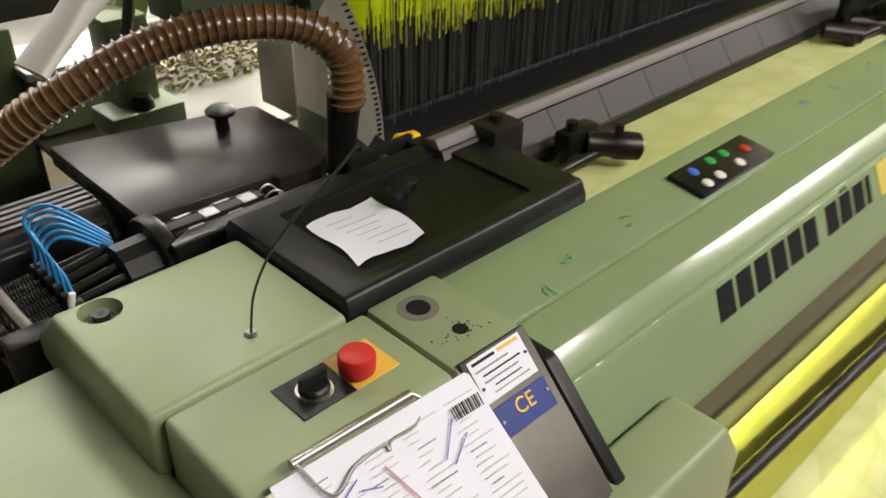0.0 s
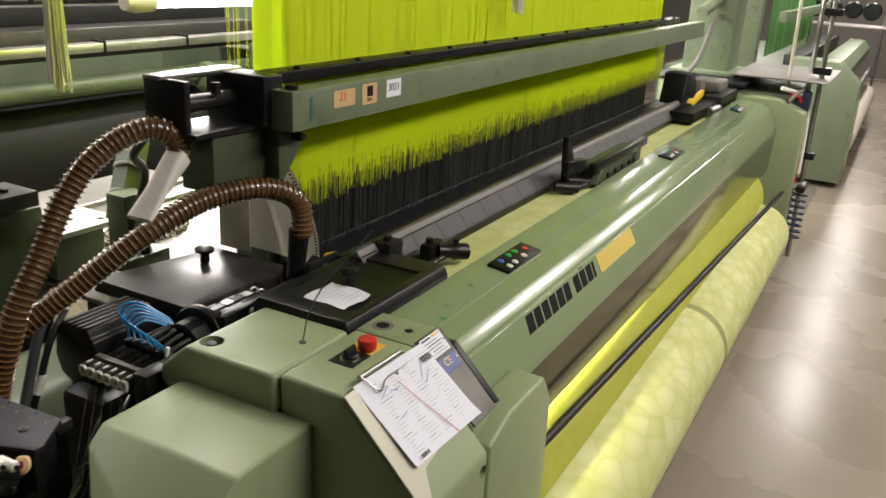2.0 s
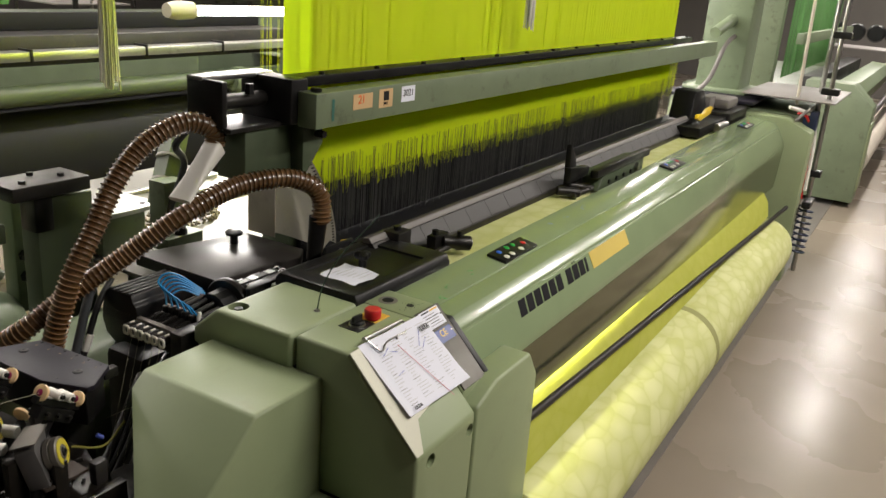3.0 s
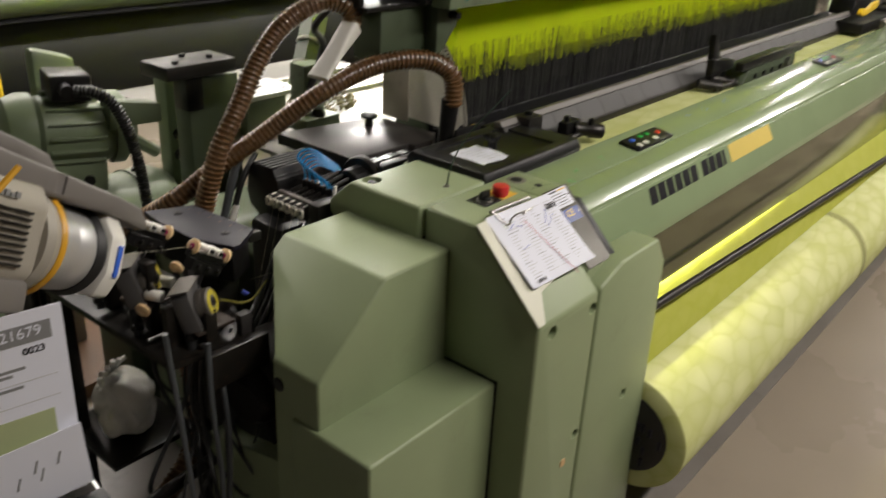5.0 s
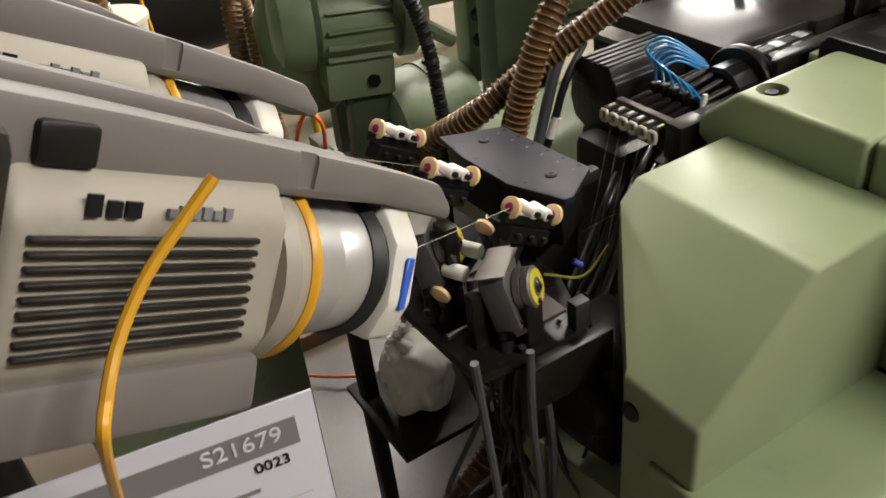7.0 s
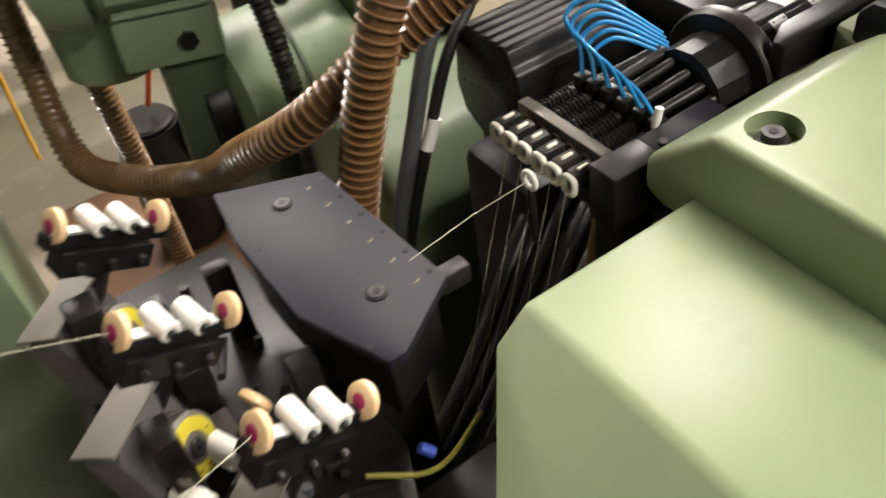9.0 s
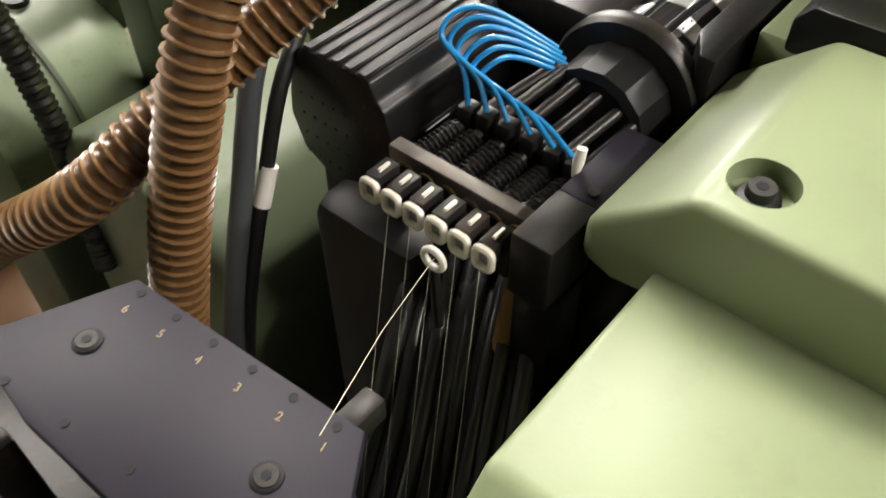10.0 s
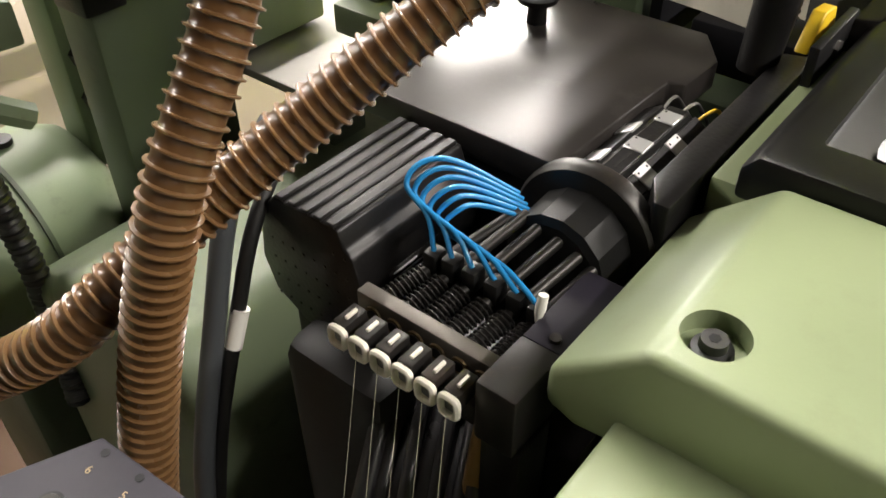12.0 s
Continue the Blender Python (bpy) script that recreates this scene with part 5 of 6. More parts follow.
def brake_stand():
    t = thing("brake_stand", "dark oily steel stand carrying the weft brakes", "stand")
    part("top_tray", prism([(-0.66, 0.20), (-0.50, 0.18), (-0.45, 0.30), (-0.47, 0.64), (-0.67, 0.64)], "z", 0.775, 0.79, 0.002), OIL, t)
    part("tray_lip", box(-0.60, -0.47, 0.165, 0.185, 0.72, 0.79, 0.002), OIL, t)
    part("leg", box(-0.50, -0.47, 0.38, 0.41, 0.0, 0.776, 0.004), OIL, t)
    part("leg", box(-0.66, -0.63, 0.60, 0.63, 0.0, 0.776, 0.004), OIL, t)
    part("cross_rail", cyl((-0.75, 0.30, 0.42), (-0.36, 0.34, 0.43), 0.014, 10), OIL, t)
    part("bar", box(-0.58, -0.555, 0.20, 0.23, 0.62, 0.86, 0.003), OIL, t)
    part("bar", box(-0.62, -0.60, 0.31, 0.34, 0.76, 0.93, 0.003), OIL, t)
    part("bar", box(-0.63, -0.605, 0.44, 0.47, 0.76, 0.95, 0.003), OIL, t)
    part("gear_case", lathe((-0.50, 0.22, 0.62), (-0.36, 0.24, 0.64), [(0, 0.05), (0.2, 0.075), (0.7, 0.08), (1, 0.05)], 18), OIL, t)
    part("side_gear", box(-0.47, -0.36, 0.16, 0.30, 0.50, 0.72, 0.012), OIL, t)
    part("low_plate", box(-0.67, -0.47, 0.44, 0.66, 0.42, 0.432, 0.002), OIL, t)
    rnd = random.Random(12)
    for i in range(16):
        x0, y0 = rnd.uniform(-0.63, -0.45), rnd.uniform(0.2, 0.5)
        p = [(x0, y0, 0.80), (x0 + rnd.uniform(-0.06, 0.06), y0 + rnd.uniform(-0.05, 0.05), 0.62), (x0 + rnd.uniform(-0.1, 0.1), y0 + rnd.uniform(-0.1, 0.05), 0.42), (x0 + rnd.uniform(-0.05, 0.2), y0 + rnd.uniform(-0.05, 0.1), rnd.uniform(0.1, 0.36))]
        cable(p, rnd.choice((0.003, 0.004, 0.005)), RUBBER if i % 4 else GREYCABLE, t, "cable", 7)
    cable([(-0.60, 0.17, 0.82), (-0.605, 0.165, 0.70), (-0.60, 0.16, 0.5), (-0.62, 0.17, 0.3), (-0.66, 0.2, 0.22)], 0.0055, GREYCABLE, t)
    cable([(-0.575, 0.18, 0.78), (-0.57, 0.17, 0.6), (-0.585, 0.17, 0.4), (-0.56, 0.2, 0.28)], 0.0055, GREYCABLE, t)
    cable([(-0.72, 0.10, 0.92), (-0.70, 0.11, 0.7), (-0.685, 0.12, 0.5), (-0.67, 0.14, 0.28)], 0.005, GREYCABLE, t)
    cable([(-0.50, 0.27, 0.83), (-0.45, 0.25, 0.815), (-0.40, 0.255, 0.84)], 0.0022, mat("olive_cable", (0.22, 0.2, 0.03), 0.5), t)
    part("blue_plug", cyl((-0.455, 0.262, 0.835), (-0.447, 0.256, 0.827), 0.0045, 10), mat("blue_plug", (0.04, 0.07, 0.35), 0.4), t)
    # small fittings crowding the tray
    for i in range(26):
        x, y, z = rnd.uniform(-0.65, -0.48), rnd.uniform(0.19, 0.55), rnd.uniform(0.80, 0.90)
        k = rnd.random()
        if k < 0.4:
            part("fitting", box(x - 0.012, x + 0.012, y - 0.009, y + 0.009, 0.788, z, 0.002), OIL if i % 3 else GREYD, t)
        elif k < 0.75:
            part("stud", cyl((x, y, 0.788), (x, y, z - 0.01), 0.005, 8), DSTEEL, t)
        else:
            part("tie_rod", cyl((x, y, z - 0.03), (x + rnd.uniform(-0.07, 0.07), y + rnd.uniform(-0.05, 0.05), z - 0.02), 0.004, 8), DSTEEL if i % 2 else OIL, t)


brake_stand()


HOSEB = mat("shiny_black_hose", (0.022, 0.021, 0.022), 0.3, vary=0.25, bump=0.02)


def under_mechanism():
    t = thing("hose_bundle", "bundle of black rubber hoses under the eyelets", "hose bundle")
    rnd = random.Random(21)
    for i in range(22):
        y = 0.33 + 0.012 * (i % 11)
        z = 0.80 - 0.02 * (i // 11) - rnd.uniform(0, 0.06)
        p = [(-0.10, y + 0.05, z + 0.03), (-0.20, y, z - 0.005), (-0.31, y - 0.04 - rnd.uniform(0, 0.02), z - 0.08 - rnd.uniform(0, 0.03)), (-0.42, y - 0.08, z - 0.20), (-0.47, y - 0.10, z - 0.34)]
        cable(p, rnd.choice((0.006, 0.008, 0.010)), HOSEB, t, "black_hose", 9)
    b = box(-0.14, 0.28, 0.30, 0.62, 0.05, 0.80, 0.01)
    part("frame_block", b, BLACK, t)
    part("dark_housing", box(-0.21, -0.10, 0.44, 0.56, 0.20, 0.83, 0.02), RUBBER, t)


under_mechanism()


# ---- yarn feeders ----
def feeder():
    """Axis along x, the head at the origin end, arm above."""
    t = thing("yarn_feeder", "beige and grey weft yarn feeder with louvred body", "yarn feeder", "weft feeders")
    body = prism([(-0.062, -0.035), (-0.062, 0.045), (-0.045, 0.072), (0.045, 0.072), (0.062, 0.045), (0.062, -0.035), (0.035, -0.072), (-0.035, -0.072)], "x", -0.34, -0.150, 0.010, 3)
    bd = part("body", body, BEIGE, t, "beige plastic motor body")
    part("body_foot", prism([(-0.066, -0.085), (-0.062, -0.045), (0.062, -0.045), (0.066, -0.085)], "x", -0.36, -0.155, 0.006), GREYP, t)
    for i in range(9):
        part("louvre", box(-0.330, -0.180, -0.0665, -0.060, -0.030 + i * 0.0078, -0.0265 + i * 0.0078, 0.001, 1), DSTEEL, bd, "dark louvre slot")
    for x, w, hh in ((-0.300, 0.008, 0.012), (-0.288, 0.008, 0.009), (-0.277, 0.009, 0.009)):
        part("logo_block", box(x, x + w, -0.0632, -0.060, 0.046, 0.046 + hh, 0), INK, bd)
    for i in range(6):
        part("logo_block", box(-0.250 + i * 0.008, -0.244 + i * 0.008, -0.0632, -0.060, 0.047, 0.052 + 0.002 * (i % 2), 0), GREYINK, bd)
    part("shoulder", lathe((-0.152, 0, 0), (-0.125, 0, 0), [(0, 0.068), (0.4, 0.072), (1, 0.066)], 36), BEIGE, t)
    part("brush_ring", lathe((-0.127, 0, 0), (-0.117, 0, 0), [(0, 0.068), (0.3, 0.0705), (0.7, 0.0705), (1, 0.068)], 40), OCHRE, t, "ochre rubber ring")
    part("spool_drum", lathe((-0.118, 0, 0), (-0.045, 0, 0), [(0, 0.057), (0.1, 0.0575), (0.5, 0.0575), (0.51, 0.0565), (0.54, 0.0565), (0.55, 0.057), (1, 0.055)], 40), ALU, t, "polished metal yarn drum")
    part("drum_end", lathe((-0.046, 0, 0), (-0.026, 0, 0), [(0, 0.057), (0.5, 0.062), (1, 0.056)], 36), RUBBER, t)
    hd = part("head", prism([(-0.048, -0.055), (-0.062, -0.02), (-0.058, 0.03), (-0.03, 0.066), (0.03, 0.066), (0.058, 0.03), (0.062, -0.02), (0.048, -0.055)], "x", -0.026, 0.006, 0.006, 2), WHITE, t, "off-white head plate")
    part("blue_mark", box(-0.013, -0.004, -0.0632, -0.060, -0.024, 0.020, 0.001, 1), BTN_B, hd)
    part("yarn_exit", lathe((0.006, 0, 0), (0.045, 0, 0), [(0, 0.016), (0.6, 0.010), (1, 0.006)], 18), GREYP, t)
    am = part("arm", prism([(-0.40, 0.040), (-0.40, 0.088), (-0.36, 0.104), (-0.27, 0.101), (-0.02, 0.086), (0.035, 0.080), (0.060, 0.060), (0.058, 0.048), (-0.03, 0.058), (-0.26, 0.062), (-0.27, 0.040)], "y", -0.046, 0.080, 0.007, 2), GREYP, t, "grey cast arm with chipped paint")
    part("arm_ridge", prism([(-0.38, 0.100), (-0.36, 0.116), (-0.16, 0.106), (-0.10, 0.094), (-0.16, 0.090)], "y", 0.02, 0.078, 0.005, 2), GREYP, t, "raised casting ridge")
    for x, y in ((-0.05, -0.02), (-0.09, 0.03), (-0.20, -0.025), (0.0, 0.05)):
        part("chip", lathe((x, y, 0.086 - 0.06 * (x + 0.02) - 0.001), (x, y, 0.0866 - 0.06 * (x + 0.02)), [(0, 0.010), (1, 0.007)], 7), BARM, am, "bare chipped metal")
    cut(am, box(-0.138, -0.120, -0.07, -0.042, 0.066, 0.110, 0.002))
    part("arm_knob", box(-0.325, -0.29, -0.052, -0.038, 0.068, 0.092, 0.004), BLACKP, t)
    part("rear_block", box(-0.43, -0.34, -0.07, 0.07, -0.09, 0.09, 0.015), DSTEEL, t, "oily dark rear block")
    part("rear_clamp", box(-0.47, -0.42, -0.035, 0.035, -0.03, 0.10, 0.008), BLACKP, t)
    part("rear_eye", lathe((-0.476, -0.01, 0.03), (-0.468, -0.01, 0.03), [(0, 0.006), (0.5, 0.010), (1, 0.010)], 14), WHITE, t)
    return t


FEED = Vector((-0.819, 0.112, 1.088))
fd = feeder()
u = Vector((0.80, 0.30, -0.52)).normalized()
w = Vector((0.42, 0.16, 0.85))
w = (w - u * w.dot(u)).normalized()
FM = Matrix((u, w.cross(u), w)).transposed().to_4x4()
fd.matrix_basis = Matrix.Translation(FEED) @ FM
for off in ((-0.02, 0.215, 0.03), (-0.10, 0.43, 0.03)):
    copy_thing(fd, Matrix.Translation(FEED + Vector(off)) @ FM)
st = thing("feeder_stand", "dark steel stand holding the yarn feeders", "stand")
part("pole", cyl((-1.16, 0.30, 0.0), (-1.16, 0.30, 1.30), 0.022, 16), DSTEEL, st)
part("carrier", sweep([(-1.15, 0.10, 1.30), (-1.17, 0.58, 1.36)], 0.018, 8), DSTEEL, st)
part("carrier", sweep([(-1.10, 0.12, 1.06), (-1.16, 0.32, 1.08)], 0.016, 8), DSTEEL, st)
part("base", box(-1.32, -1.0, 0.14, 0.46, 0.0, 0.03, 0.006), DSTEEL, st)
oc = thing("ochre_cable", "bright ochre yellow cable hanging over a feeder", "cable")
cable([(-0.950, -0.043, 1.288), (-0.974, -0.048, 1.272), (-1.002, -0.056, 1.253), (-1.025, -0.068, 1.232), (-1.041, -0.083, 1.213), (-1.051, -0.090, 1.190), (-1.06, -0.02, 1.08)], 0.0036, OCHRE, oc)
yl = thing("feed_yarns", "thin pale yarns running from feeders to brakes", "thread")
part("yarn", sweep([(-0.80, 0.112, 1.075), (-0.558, 0.252, 0.967)], 0.00025, 5), THREAD, yl)
part("yarn", sweep([(-0.845, 0.327, 1.13), (-0.600, 0.365, 0.990)], 0.00025, 5), THREAD, yl)


def job_folder():
    t = thing("job_folder", "steel box holding a printed pattern sheet", "folder")
    # faces -y, towards the aisle
    m = plane_pose((-1.325, 0.030, 0.86), (1.0, -0.145, -0.02), (0.03, 0.0, 1.0))
    sh = part("sheet", box(0.0, 0.40, -0.02, 0.255, 0.0, 0.0015, 0), PAPER, t, "white printed pattern sheet")
    sh.matrix_basis = m
    part("header_bar", box(0.0, 0.385, 0.213, 0.238, 0.0015, 0.0019, 0), GREYINK, sh, "grey header bar")
    lettering("S21679", 0.019, Matrix.Translation((0.318, 0.2175, 0.0021)), PAPER, sh)
    lettering("0023", 0.013, Matrix.Translation((0.350, 0.196, 0.0021)), INK, sh)
    for x, y, wd in ((0.30, 0.180, 0.05), (0.30, 0.173, 0.035), (0.21, 0.176, 0.05), (0.21, 0.169, 0.04), (0.30, 0.155, 0.045), (0.21, 0.145, 0.05), (0.12, 0.17, 0.05), (0.12, 0.14, 0.05)):
        part("print_bar", box(x, x + wd, y, y + 0.004, 0.0015, 0.0018, 0), GREYINK, sh)
    for i in range(18):
        x, y = 0.05 + 0.11 * (i % 3) + 0.006 * (i % 2), 0.186 - 0.0098 * (i // 3)
        part("print_bar", box(x, x + 0.028 + 0.012 * ((i * 5) % 3), y, y + 0.0022, 0.0015, 0.0018, 0), PALEINK, sh)
    for y in (0.162, 0.132):
        part("rule_line", box(0.02, 0.385, y, y + 0.0012, 0.0015, 0.0018, 0), PALEINK, sh)
    part("pattern_patch", box(0.06, 0.375, 0.0, 0.115, 0.0015, 0.0018, 0), GREENPRINT, sh, "pale green pattern picture")
    fr = part("second_sheet", box(-0.02, 0.405, -0.05, 0.055, 0.004, 0.0055, 0), PAPER, t, "folded sheet with slanted print")
    fr.matrix_basis = m @ pose(0, 0, 0.004, 6, 0, 5)
    for i in range(14):
        o = part("print_bar", box(0.0, 0.0022, 0.0, 0.02, 0.0056, 0.0059, 0), GREYINK, fr)
        o.matrix_basis = pose(0.14 + 0.017 * i + 0.006 * (i % 3), -0.01 + 0.016 * (i % 2), 0, 0, 0, -18)
    bx = part("box_front", box(-0.05, 0.415, -0.48, -0.035, 0.035, 0.042, 0.001, 1), BEIGE, t, "pale sheet metal box")
    bx.matrix_basis = m
    for nm, a in (("box_rim", (-0.05, 0.417, -0.045, -0.025, 0.010, 0.044)), ("box_back", (-0.05, 0.415, -0.48, -0.03, -0.10, -0.094)), ("box_side", (0.409, 0.415, -0.48, -0.03, -0.10, 0.042))):
        o = part(nm, box(*a, 0.001, 1), BLACK if nm == "box_rim" else ALU, t)
        o.matrix_basis = m
    c = slab(m @ Matrix.Translation((0.20, -0.22, 0.0425)), 0.13, 0.15, 0.0008, PAPER, t, "box_label", "white label with a number")
    lettering("4", 0.055, Matrix.Translation((0.07, 0.075, 0.001)), INK, c)
    part("box_leg", cyl((-1.15, 0.06, 0.0), (-1.15, 0.06, 0.42), 0.015, 10), DSTEEL, t)
    part("box_leg", cyl((-0.97, 0.03, 0.0), (-0.97, 0.03, 0.42), 0.015, 10), DSTEEL, t)


job_folder()


# ---- machinery behind the loom's near end ----
def drive_motor():
    t = thing("electric_motor", "green finned electric motor with black terminal box", "motor")
    t.matrix_basis = pose(-0.345, 1.09, 0.945, 0, 4, -14) @ Matrix.Scale(1.2, 4)
    part("shell", lathe((-0.075, 0, 0), (0.075, 0, 0), [(0, 0.06), (0.08, 0.072), (0.9, 0.074), (1, 0.066)], 32), GREEN2, t)
    for i in range(16):
        a = 2 * math.pi * i / 16
        o = part("fin", box(-0.055, 0.055, -0.0025, 0.0025, 0.07, 0.082, 0.001, 1), GREEN2, t)
        o.matrix_basis = pose(0, 0, 0, math.degrees(a))
    part("fan_cover", lathe((-0.135, 0, 0), (-0.075, 0, 0), [(0, 0.05), (0.15, 0.07), (0.6, 0.080), (1, 0.080)], 32), GREEN2, t)
    part("end_bell", lathe((0.075, 0, 0), (0.125, 0, 0), [(0, 0.078), (0.5, 0.078), (1, 0.05)], 32), GREEN2, t)
    tb = part("terminal_box", box(-0.045, 0.035, -0.055, 0.035, 0.070, 0.125, 0.006), BLACK, t, "black terminal box")
    part("gland", cyl((-0.02, -0.055, 0.10), (-0.02, -0.085, 0.098), 0.013, 12), BLACKP, t)
    part("foot", box(-0.06, 0.06, -0.05, 0.05, -0.13, -0.06, 0.006), GREEN2, t)
    part("foot_bolt", cyl((0.02, -0.056, -0.10), (0.02, -0.045, -0.10), 0.012, 6), BLACKP, t)
    part("mount_arm", box(-0.02, 0.06, -0.03, 0.03, -0.30, -0.06, 0.01), DGREEN, t)
    inv = t.matrix_basis.inverted()
    part("bell_cover", lathe(inv @ Vector((-0.425, 1.21, 0.735)), inv @ Vector((-0.41, 1.23, 0.98)), [(0, 0.058), (0.03, 0.064), (0.8, 0.075), (1, 0.06)], 36), GREEN2, t, "hanging green bell cover")
    path = even(smooth_path([inv @ Vector(q) for q in ((-0.365, 1.00, 1.063), (-0.335, 0.97, 1.062), (-0.305, 0.945, 1.037), (-0.280, 0.935, 0.975), (-0.262, 0.93, 0.891), (-0.255, 0.925, 0.803), (-0.255, 0.915, 0.707), (-0.27, 0.90, 0.55))], 12), 0.0022)
    part("conduit", sweep(path, lambda s: 0.0115 + 0.0016 * math.sin(s * 2 * math.pi / 0.0075), 12), RUBBER, t, "black corrugated conduit")


drive_motor()


def gear_column():
    t = thing("gear_column", "dark green cast gear column with bolted blocks", "machine part")
    part("column", box(-0.10, 0.06, 0.93, 1.00, 0.0, 1.06, 0.006), DGREEN, t)
    part("top_plate", box(-0.175, 0.035, 0.90, 1.02, 1.072, 1.108, 0.004), DSTEEL, t, "dark steel top plate")
    part("neck", box(-0.11, -0.06, 0.92, 0.98, 0.98, 1.073, 0.003), BLACK, t)
    bl = part("bolted_block", box(-0.084, 0.03, 1.06, 1.12, 0.72, 1.05, 0.008), GREEN2, t)
    for z in (0.880, 0.822):
        part("bolt", lathe((-0.060, 1.046, z), (-0.060, 1.062, z), [(0, 0.014), (0.6, 0.016), (1, 0.016)], 6), BLACK, bl)
    for x, y in ((-0.13, 0.93), (-0.02, 0.94), (-0.07, 0.99)):
        part("plate_bolt", cyl((x, y, 1.108), (x, y, 1.116), 0.009, 6), BLACK, t)
    part("side_block", box(0.06, 0.20, 0.90, 1.02, 0.88, 0.985, 0.005), GREEN2, t)
    part("side_plate", box(0.05, 0.24, 0.88, 1.03, 0.985, 0.999, 0.003), ALU, t, "bright drilled plate")
    for x, y in ((0.09, 0.92), (0.15, 0.96), (0.20, 0.91)):
        part("plate_hole", cyl((x, y, 0.9992), (x, y, 1.0), 0.009, 14), INK, t)
    part("small_post", box(0.13, 0.20, 0.74, 0.80, 0.95, 1.10, 0.004), GREEN2, t)
    part("small_foot", box(0.10, 0.22, 0.70, 0.78, 0.93, 0.965, 0.004), GREEN2, t)
    part("foot_bolt", lathe((0.16, 0.72, 0.965), (0.16, 0.72, 0.985), [(0, 0.018), (0.5, 0.018), (1, 0.012)], 8), BLACK, t)
    pipe = part("square_pipe", sweep([(0.16, 0.79, 1.03), (0.27, 0.85, 1.20)], 0.035, 4), GREEN2, t, "slanted green pipe with a white tie")
    for s in (0.3, 0.62):
        c = Vector((0.16, 0.79, 1.03)).lerp(Vector((0.27, 0.85, 1.20)), s)
        dd = Vector((0.11, 0.06, 0.17)).normalized()
        part("tie", cyl(c - dd * 0.003, c + dd * 0.003, 0.037, 12), WHITE, t)
    part("rocker_arm", prism([(-0.30, 0.955), (-0.29, 1.03), (-0.15, 1.0), (-0.15, 0.95), (-0.22, 0.955)], "y", 0.98, 1.03, 0.006), GREEN2, t)
    part("rocker_strut", sweep([(-0.29, 1.0, 0.96), (-0.17, 0.99, 0.87)], 0.016, 8), GREEN2, t)
    cable([(0.17, 0.62, 1.27), (0.15, 0.60, 1.30), (0.10, 0.66, 1.22), (0.16, 0.70, 1.15), (0.14, 0.75, 1.0)], 0.009, GREYCABLE, t, "flat_strap")


gear_column()


def big_drum():
    t = thing("clutch_drum", "large round green clutch housing with hand crank", "machine part", x=-0.20, y=1.105, z=0.665)
    part("housing", lathe((-0.11, 0, 0), (0.13, 0, 0), [(0, 0.10), (0.06, 0.12), (0.75, 0.125), (0.92, 0.105), (1, 0.07)], 44), GREEN2, t)
    part("seam", lathe((0.0, 0, 0), (0.006, 0, 0), [(0, 0.1265), (1, 0.1265)], 44), DGREEN, t)
    part("top_plug", cyl((0.03, 0.0, 0.11), (0.03, 0.0, 0.130), 0.014, 14), BLACKP, t)
    part("pulley", lathe((-0.150, 0, 0), (-0.112, 0, 0), [(0, 0.05), (0.1, 0.075), (0.9, 0.08), (1, 0.08)], 32), BLACK, t)
    part("hub", lathe((-0.185, 0, 0), (-0.150, 0, 0), [(0, 0.012), (0.4, 0.02), (1, 0.03)], 20), DSTEEL, t)
    part("crank", sweep([(-0.17, 0, 0), (-0.18, 0.0, 0.14)], 0.006, 8), BLACKP, t)
    part("crank_ball", lathe((-0.18, 0.01, 0.13), (-0.18, 0.012, 0.165), [(0, 0.006), (0.25, 0.015), (0.5, 0.018), (0.75, 0.015), (1, 0.005)], 18), BLACKP, t, "black ball knob")
    part("leaning_arm", prism([(-0.16, -0.10), (-0.07, -0.10), (-0.03, 0.42), (-0.15, 0.46)], "y", 0.13, 0.18, 0.02), GREEN2, t)
    part("support", box(-0.10, 0.12, -0.09, 0.09, -0.665, -0.08, 0.01), DGREEN, t)


big_drum()


def gearbox():
    t = thing("gearbox", "pale green gearbox housing behind the hoses", "gearbox")
    b = prism([(0.632, 0.0), (0.632, 0.685), (0.69, 0.755), (0.84, 0.775), (0.97, 0.70), (0.97, 0.0)], "x", -0.262, 0.22, 0.022, 3)
    part("housing", b, GREEN2, t)
    cable([(-0.135, 0.615, 0.99), (-0.19, 0.615, 0.94), (-0.235, 0.61, 0.83), (-0.285, 0.60, 0.70), (-0.31, 0.60, 0.55)], 0.010, GREYCABLE, t, "grey_cable", 10)
    cable([(-0.14, 0.61, 0.955), (-0.185, 0.60, 0.91), (-0.215, 0.60, 0.84), (-0.26, 0.60, 0.72), (-0.29, 0.60, 0.6)], 0.007, RUBBER, t, "black_cable", 10)
    part("cable_sleeve", sweep([(-0.212, 0.598, 0.845), (-0.228, 0.598, 0.81)], 0.0082, 10), WHITE, t)


gearbox()


BRASSY = mat("dull_chain", (0.3, 0.26, 0.17), 0.45, metal=0.4, vary=0.4, scale=60, bump=0)


